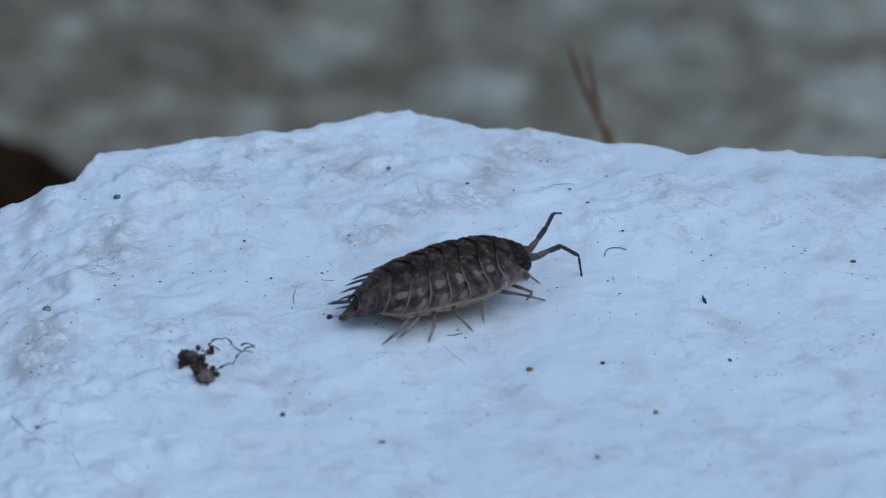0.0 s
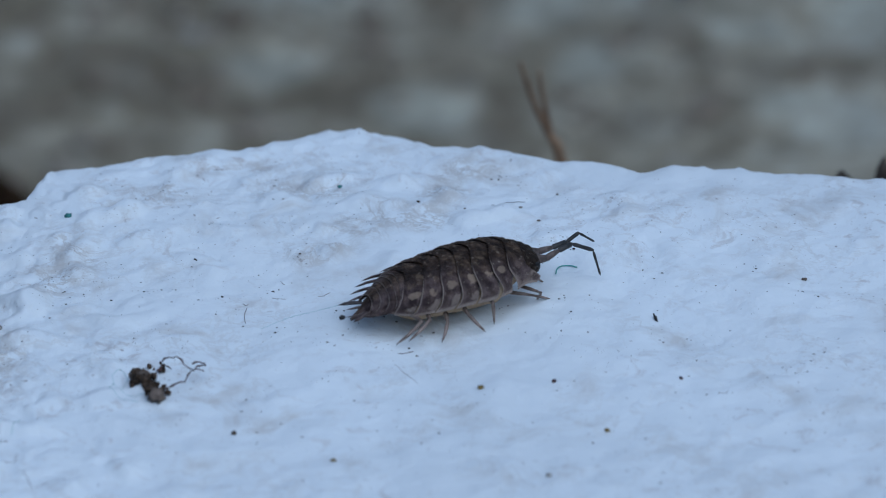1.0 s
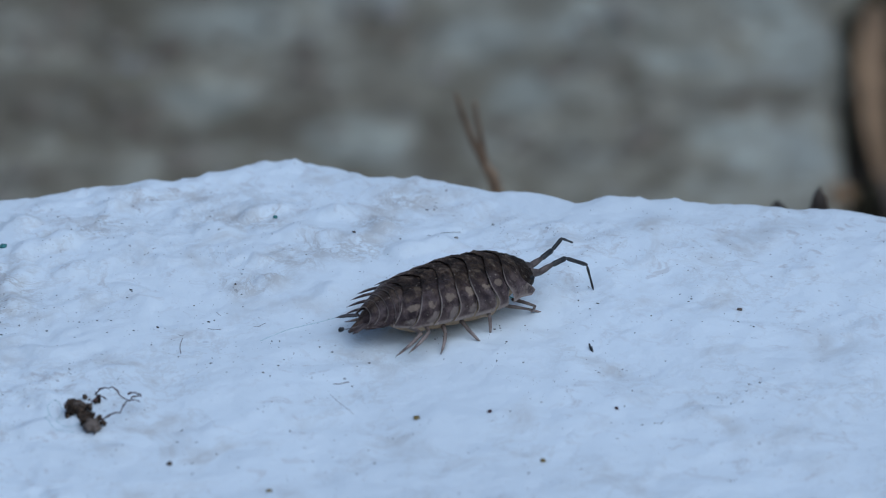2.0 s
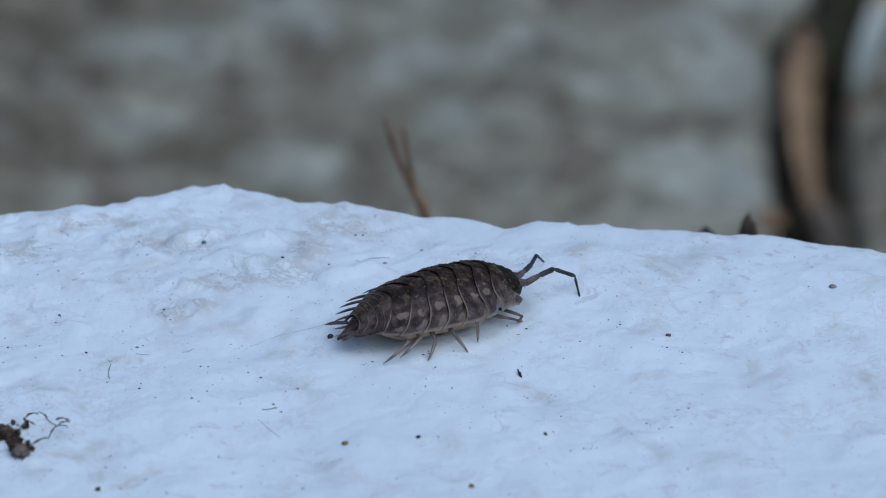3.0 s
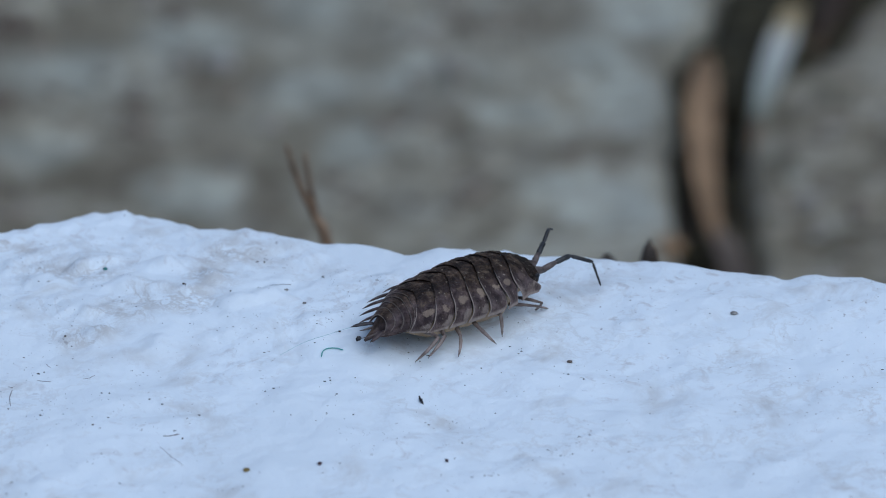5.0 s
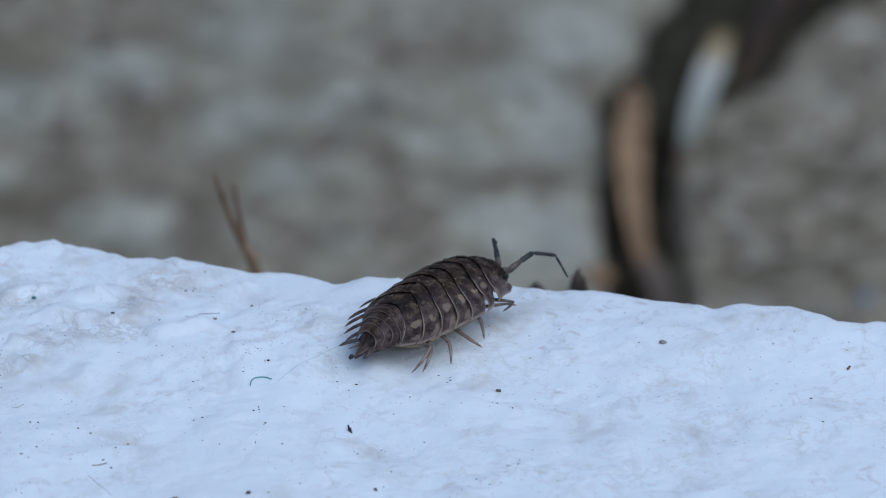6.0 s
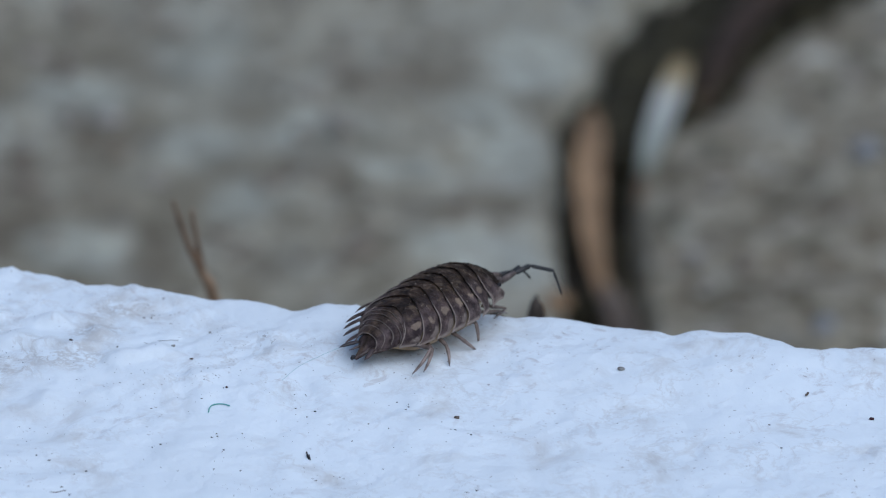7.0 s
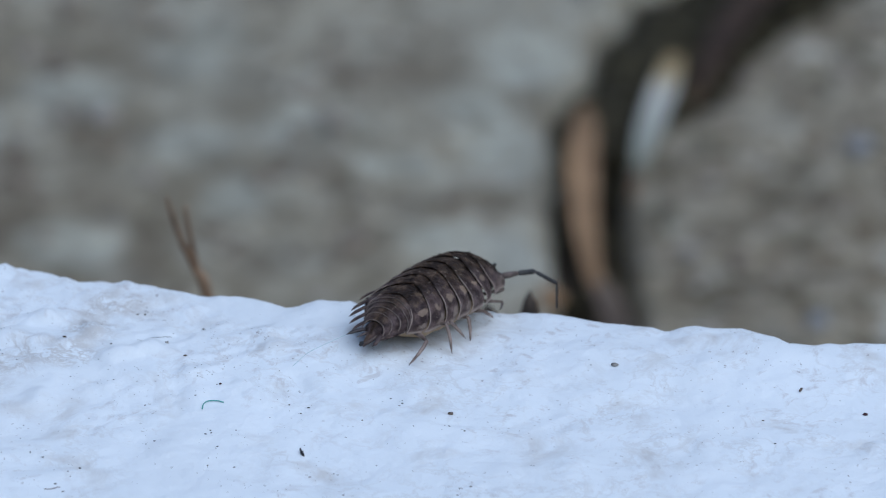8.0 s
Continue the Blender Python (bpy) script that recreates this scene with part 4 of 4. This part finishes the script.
def head_of(w):
    verts, faces, uvs = [], [], []
    na, nv = 56, 34
    for j in range(nv):
        ph = math.pi * (j / (nv - 1) - 0.5)
        for i in range(na):
            th = 2 * math.pi * i / na

            def sup(k, e):
                return math.copysign(abs(k) ** e, k)

            x = 4.4 + (1.38 if math.cos(th) > 0 else 0.6) * sup(math.cos(ph), 0.8) * sup(math.cos(th), 0.75)
            y = 1.56 * sup(math.cos(ph), 0.8) * sup(math.sin(th), 0.85)
            up = sup(math.sin(ph), 0.9)
            z = 2.52 + (1.0 if up > 0 else 0.6) * up - 0.2 * max(0.0, x - 4.65)
            n = Vector((x - 4.4, y / 1.6, up)).normalized()
            rise = 0.8 * granules(Vector((x, y, z))) * smooth_step(-0.15, 0.25, up)
            verts.append(Vector((x + n.x * rise, y + n.y * rise, z + n.z * rise)) - NECK)
            uvs.append((0.6 + 0.03 * math.sin(th), 0.3))
    for j in range(nv - 1):
        for i in range(na):
            a, b = j * na + i, j * na + (i + 1) % na
            faces.append((a, b, b + na, a + na))
    head = part("head", verts, faces, SHELL_HEAD, w)
    layer = head.data.uv_layers.new(name="across")
    for loop in head.data.loops:
        layer.data[loop.index].uv = uvs[loop.vertex_index]
    for side in (-1, 1):
        part("eye", *moved(lump(0.17, (1.2, 0.6, 0.8), 0.25, 5, 5, 3), 1.2, side * 1.34, 0.15), BLACK, head, "black compound eye")
        part("mouthpart", *tube([(1.0, side * 0.6, -0.5), (1.4, side * 0.5, -0.8), (1.5, side * 0.35, -1.1)], [0.3, 0.26, 0.1], 8), LEG, head, "pale brown jaw")
        part("antenna_base", *tube([(1.45, side * 0.5, 0.02), (1.8, side * 0.5, 0.0), (2.17, side * 0.5, -0.05)], [0.3, 0.27, 0.2], 10), JOINT, head, "grey-brown stub of the feeler")
    head.location = NECK * MM
    return head


# where each leg joins the belly, where its foot stands halfway through a step, and the moment of its step
HIPS = ((4.3, 0.8, 1.25), (3.4, 1.1, 1.15), (1.9, 1.3, 1.12), (0.4, 1.45, 1.1), (-0.9, 1.45, 1.15), (-2.0, 1.4, 1.12), (-3.1, 1.35, 1.05))
FEET = ((6.1, 0.8), (5.5, 1.3), (2.9, 2.7), (1.1, 3.4), (-0.95, 3.75), (-3.1, 3.85), (-5.2, 3.1))
PHASE = (0.55, 0.0, 0.62, 0.33, 0.6, 0.7, 0.08)
STRIDE, SWEEP = 3.71, 0.95


def limb(a, b, radii):
    a, b = Vector(a), Vector(b)
    d = b - a
    bow = Vector((0, 0, 0.05 * d.length))
    return tube([a, a + d * 0.25 + bow * 0.8, a + d * 0.55 + bow, a + d * 0.85 + bow * 0.5, b], radii, 8)


def woodlouse():
    w = new("woodlouse")
    w.scale = (0.908, 0.908, 0.908)
    for i in range(7):
        material = SHELL_FRONT if i == 0 else SHELL_MID if i < 4 else SHELL
        plate = shell_plate("back_plate", w, MARGINS[i], MARGINS[i + 1], material, (0.6, 0.7, 0.75, 0.75, 0.7, 0.6, 0.5)[i], (0.0, 0.34, 0.2, 0.06, 0.03, 0, 0)[i], 0.0 if i == 0 else 0.2, 1.0, i == 0)
        if i == 5:
            spines(plate, (-3.1, 2.85, 1.7), 0.7, 1.3)
        if i == 6:
            spines(plate, (-4.5, 2.33, 1.6))
    before = MARGINS[7]
    for i, after in enumerate(TAIL_MARGINS):
        plate = shell_plate("tail_plate", w, before, after, SHELL_TAIL, 0.35, lap=0.14, reach=0.97, na=85, nv=9)
        if i > 1:
            spines(plate, ((-5.03, 2.03, 1.43), (-5.48, 1.62, 1.24), (-5.82, 1.12, 1.06))[i - 2])
        before = after

    # the last segment: a small triangle, hollowed along its middle
    verts, faces, uvs = [], [], []
    for j in range(15):
        v = j / 14
        x = -4.85 - 1.25 * v
        half = 0.82 * (1 - v) ** 0.9 * (1 - 0.35 * smooth_step(0.1, 0.5, v)) + 0.05
        for i in range(17):
            s = i / 8 - 1
            crest = 1.74 - 1.08 * v - 0.12 * smooth_step(0.2, 0.6, v) * (1 - s * s)
            verts.append((x, half * s, crest - (0.62 - 0.45 * v) * abs(s) ** 2.4))
            uvs.append((0.5 + 0.3 * s, 0.5 * v))
    m = len(verts)
    verts += [(x + 0.03, y * 0.9, z - 0.1) for x, y, z in verts]
    for j in range(14):
        for i in range(16):
            a = j * 17 + i
            faces.append((a, a + 1, a + 18, a + 17))
            faces.append((m + a, m + a + 17, m + a + 18, m + a + 1))
        for a, b in ((j * 17, j * 17 + 17), (j * 17 + 33, j * 17 + 16)):
            faces.append((a, b, m + b, m + a))
    faces += [(14 * 17 + i, 14 * 17 + i + 1, m + 14 * 17 + i + 1, m + 14 * 17 + i) for i in range(16)]
    telson = part("telson", verts, faces, SHELL_TAIL, w, "pointed end segment of the tail")
    layer = telson.data.uv_layers.new(name="across")
    for loop in telson.data.loops:
        layer.data[loop.index].uv = uvs[loop.vertex_index % m]

    head = head_of(w)

    # pale underside
    verts, faces = [], []
    na = 20
    xs = np.linspace(-4.7, 4.7, 34)
    for x in xs:
        bw, bh, be = (float(np.interp(x, BX, t)) for t in (BW, BH, BE))
        deep = 0.28 + 0.82 * smooth_step(-4.6, -2.6, x) * smooth_step(5.0, 3.4, x) + 0.05 * math.cos(x * 5.4)
        for i in range(na):
            a = 2 * math.pi * i / na
            across, up = math.copysign(abs(math.sin(a)) ** 0.6, math.sin(a)), math.copysign(abs(math.cos(a)) ** 0.7, math.cos(a))
            verts.append((x, (0.84 - 0.34 * smooth_step(2.4, 3.6, x) - 0.3 * smooth_step(-2.4, -3.8, x)) * bw * across, be + 0.15 + (0.62 * (bh - be) if up > 0 else deep) * up))
    for j in range(len(xs) - 1):
        for i in range(na):
            a, b = j * na + i, j * na + (i + 1) % na
            faces.append((a, a + na, b + na, b))
    faces += [tuple(range(na)), tuple(reversed(range((len(xs) - 1) * na, len(xs) * na)))]
    part("belly", verts, faces, BELLY, w, "pale soft underside")

    for side in (-1, 1):
        far = side > 0
        part("uropod", *tube(curve_through([(-5.1, side * 0.62, 1.12), (-5.55, side * 0.8, 1.1), (-6.0, side * 0.93, 1.06 - 0.12 * (not far)), (-6.48 + 0.2 * (not far), side * (1.0 if far else 0.9), 1.0 - 0.22 * (not far))], 4),
                             np.interp(np.linspace(0, 1, 13), (0, 0.4, 0.75, 1), (0.13, 0.17, 0.13, 0.015)), 9, 0.6), UROPOD if far else TAIL_HORN, w, "dark lance-shaped tail spike")
        part("uropod_branch", *tube([(-5.2, side * 0.35, 1.0), (-5.55, side * 0.42, 0.95), (-6.0 - 0.1 * (not far), side * 0.45, 0.92), (-6.15 - 0.57 * (not far), side * 0.46, 0.93)], [0.1, 0.075, 0.035, 0.012], 7), JOINT, w, "thin grey inner tail spike")
    part("dirt_speck", *moved(lump(0.15, (1.2, 0.8, 1), 0.7, 2.2, 9), -6.78, -0.45, 0.95), BLACK, w, "black dirt speck on the tail")
    c = curve_through([(-6.4, 1.0, 1.0), (-7.6, 1.5, 0.6), (-9.3, 1.6, 0.4), (-11.3, 1.1, 0.25)])
    part("thread", *tube(c, [0.014] * len(c), 5), PALE_TEAL, w, "fine teal thread caught on the tail")

    def antenna(side, shape):
        a = part("antenna", *tube([shape[0], tuple(0.5 * (p + q) for p, q in zip(shape[0], shape[1])), shape[1]], [0.2, 0.2, 0.14], 9), JOINT, w, "grey jointed feeler with a brown base")
        radii = [(0.175, 0.165, 0.12), (0.13, 0.12, 0.09), (0.085, 0.065, 0.02)]
        for k in range(3):
            p, q = Vector(shape[k + 1]), Vector(shape[k + 2])
            d = (q - p) * 0.02
            part("article", *tube([p - d, p + d * 3, p + d * 8, 0.5 * (p + q), q - d * 6, q - d * 2, q + d], [radii[k][1] * 0.55, radii[k][1] * 0.75, radii[k][0], radii[k][1], radii[k][1] * 1.05, radii[k][1] * 0.8, radii[k][2] * 0.8], 9), HORN, a, "dark grey feeler article")
            part("feeler_joint", *moved(lump(radii[k][1] * 0.8, (1, 1, 1), 0.1, 1, k, 1), *p), SHIN, a, "pale joint")
        a.location = (FEELER.x * MM, side * FEELER.y * MM, FEELER.z * MM)
        return a

    near = antenna(-1, [(0, 0, 0), (1.1, 0, 0.04), (2.29, 0, 0), (3.55, 0, -0.95), (3.26, 0, -2.46)])
    far = antenna(1, [(0, 0, 0), (1.1, 0, -0.04), (2.35, 0, 0), (3.39, 0, 0.31), (4.6, 0, -0.53)])

    # each leg lies along x from its hip; the shin hinges at its knee
    legs = []
    for i in range(7):
        hx, hy, hz = HIPS[i]
        fx, fy = FEET[i]
        reach = max(math.hypot(math.hypot(fx + k * SWEEP - hx, fy - hy), hz) for k in (-1, 1))
        thigh, shin = 0.49 * reach, 0.53 * reach
        fat = 0.72 if i < 2 else 1.0
        for side in (-1, 1):
            leg = part("leg", *limb((0, 0, 0), (thigh, 0, 0), [fat * k for k in (0.15, 0.165, 0.15, 0.12, 0.1)]), LEG, w, "brown jointed leg with a pale shin")
            foot = part("shin", *limb((-0.03, 0, 0), (shin, 0, 0), [fat * k for k in (0.1, 0.118, 0.1, 0.065, 0.018)]), SHIN, leg, "pale thin shin")
            part("claw", *tube([(shin * 0.96, 0, 0), (shin * 1.0, 0, 0.02), (shin * 1.04, 0.02, 0.05)], [0.025, 0.02, 0.006], 5), HORN, foot, "tiny dark claw")
            part("knee", *moved(lump(0.115 * fat, (1.1, 1, 1), 0.1, 1, i, 1), thigh, 0, 0), LEG, leg, "brown knee joint")
            foot.location = (thigh * MM, 0, 0)
            legs.append((leg, foot, thigh, shin, side, i))
    tagged(w, "dark brown-grey woodlouse with pale mottled spots walking on white paint", "woodlouse")
    return w, head, near, far, legs


LOUSE, HEAD, NEAR_FEELER, FAR_FEELER, LEGS = woodlouse()

# seconds, place in millimetres, heading and pitch in degrees
STEPS = [
    (0.0, -11.89, -15.75, -0.17, 22.14, -0.99),
    (0.5, -10.47, -14.98, -0.16, 22.54, -1.42),
    (1.0, -8.83, -13.79, -0.17, 24.35, -2.26),
    (1.5, -7.3, -12.85, -0.2, 26.76, -3.19),
    (3.0, -2.53, -9.62, -0.29, 27.52, -5.01),
    (3.5, -1.14, -9.25, -0.21, 28.23, -4.46),
    (4.0, 0.54, -8.45, -0.07, 30.14, -2.57),
    (5.5, 5.52, -5.19, 0.01, 35.83, -1.9),
    (6.0, 6.73, -4.16, 0.14, 43.0, -0.96),
    (6.5, 7.81, -2.8, 0.12, 45.4, -1.77),
    (7.0, 8.79, -1.04, -0.09, 46.41, -3.91),
    (7.5, 9.22, -0.16, -0.1, 49.19, -4.36),
    (8.0, 9.32, 0.06, -0.16, 49.46, -5.81),
]

# seconds, turn to the left and droop of the head in degrees
BEND = ((0.0, 4, 0), (1.0, 2, 0), (3.0, 1, 0), (4.0, 0, 0), (5.5, -1, 0), (6.0, -4, 0), (6.5, -4, 1), (7.0, -8, 4), (7.5, -11, 9), (8.0, -13, 13))


def motions():
    walk(LOUSE, [(t, pose(x * MM, y * MM, z * MM, 0, -pitch, head)) for t, x, y, z, head, pitch in STEPS])
    def bent(t):
        at = [b[0] for b in BEND]
        return pose(*(NECK * MM), 0, np.interp(t, at, [b[2] for b in BEND]), np.interp(t, at, [b[1] for b in BEND]))

    def feeler(side, t, a, b, c):
        root = bent(t) @ ((Vector((FEELER.x, side * FEELER.y, FEELER.z)) - NECK) * MM)
        return t, pose(*root, a, b, c)

    walk(HEAD, [(b[0], bent(b[0])) for b in BEND])
    walk(FAR_FEELER, [feeler(1, *row) for row in (
        (0, 3, -10, 44), (0.1, -6, -4, 29), (0.2, -11, 1, 11), (0.3, -9, -4, 7), (0.5, 11, -4, 43), (0.7, 1, -8, 11), (0.8, 17, -19, 50),
        (1, -12, 3, 20), (1.2, 1, -19, 37), (1.4, -7, 3, 35), (1.5, -7, 7, 16), (1.6, 2, -16, 38), (1.7, 16, -9, 57), (1.9, -10, 5, 18),
        (2.1, 5, -16, 40), (2.3, -8, 4, 18), (2.55, 4, -14, 38), (2.8, 0, -11, 33), (3, -11, 5, 42), (3.2, -21, 3, 32), (3.5, -12, -9, 35),
        (3.8, -2, -1, 36), (4, -11, -2, 11), (4.2, 8, 7, 48), (4.4, -8, -2, 15), (4.6, 6, -12, 44), (4.8, -10, 3, 16), (5.05, 8, -12, 46),
        (5.3, -8, 2, 16), (5.5, -3, -2, 40), (5.6, 13, 2, 59), (5.7, 35, 0, 41), (5.8, -11, -7, 17), (5.9, 18, -15, 47), (6, -21, 3, 49),
        (6.1, -24, 11, 32), (6.2, 0, 10, 20), (6.3, -34, -4, 36), (6.4, -6, -21, 53), (6.5, -5, -5, 52), (6.6, -12, 11, 14), (6.7, -19, 9, 6),
        (6.8, -5, -4, 33), (6.9, -13, 5, 41), (7, -19, 14, 8), (7.2, -58, 1, -17), (7.4, 13, -21, 23), (7.5, 75, -7, 42), (7.6, 40, 16, 34), (7.8, 48, 18, 37),
        (8, 48, 18, 37))])
    walk(NEAR_FEELER, [feeler(-1, *row) for row in (
        (0, -25, 5, 30), (1, -33, -5, 23), (3, -31, -8, 16), (4, -34, -4, 12), (5.5, -42, -9, 8), (6, -46, -10, 6), (6.5, -51, -12, 4),
        (7, -38, -13, -9), (8, -31, -3, -27))])
    ts = [s[0] for s in STEPS]
    times = [k / 10 for k in range(81)]
    track = [(np.interp(t, ts, [s[1] for s in STEPS]), np.interp(t, ts, [s[2] for s in STEPS])) for t in times]
    gone = [0.0]
    for p, q in zip(track, track[1:]):
        gone.append(gone[-1] + math.dist(p, q))
    for leg, foot, thigh, shin, side, i in LEGS:
        hip = Vector((HIPS[i][0], side * HIPS[i][1], HIPS[i][2]))
        tuck = (i == 6) + 2 * (i == 5) if side > 0 else 0
        upper, lower = [], []
        for t, s in zip(times, gone):
            phase = (s / STRIDE + PHASE[i] + (0.5 if side > 0 else 0)) % 1.0
            if phase < 0.6:
                swing, lift = 1 - 2 * phase / 0.6, 0.0
            else:
                k = (phase - 0.6) / 0.4
                swing, lift = -1 + 2 * k * k * (3 - 2 * k), math.sin(k * math.pi)
            d = Vector((FEET[i][0] + SWEEP * swing + (0.0, 3.2, 2.2)[tuck], side * (FEET[i][1] - (1.7 if tuck else 0.0) - 0.5 * lift), 0.05 + 0.55 * lift)) - hip
            flat, far = math.hypot(d.x, d.y), min(d.length, 0.995 * (thigh + shin))
            down = math.atan2(-d.z, flat)
            inner = math.acos((thigh * thigh + far * far - shin * shin) / (2 * thigh * far))
            knee = math.acos((thigh * thigh + shin * shin - far * far) / (2 * thigh * shin))
            roll = -60 * max(-1.0, min(1.0, side * d.x / 0.8))
            upper.append((t, pose(*(hip * MM), 0, 0, math.degrees(math.atan2(d.y, d.x))) @ pose(0, 0, 0, 0, math.degrees(down)) @ pose(0, 0, 0, roll) @ pose(0, 0, 0, 0, -math.degrees(inner))))
            lower.append((t, pose(thigh * MM, 0, 0, 0, 180 - math.degrees(knee), 0)))
        walk(leg, upper)
        walk(foot, lower)


motions()
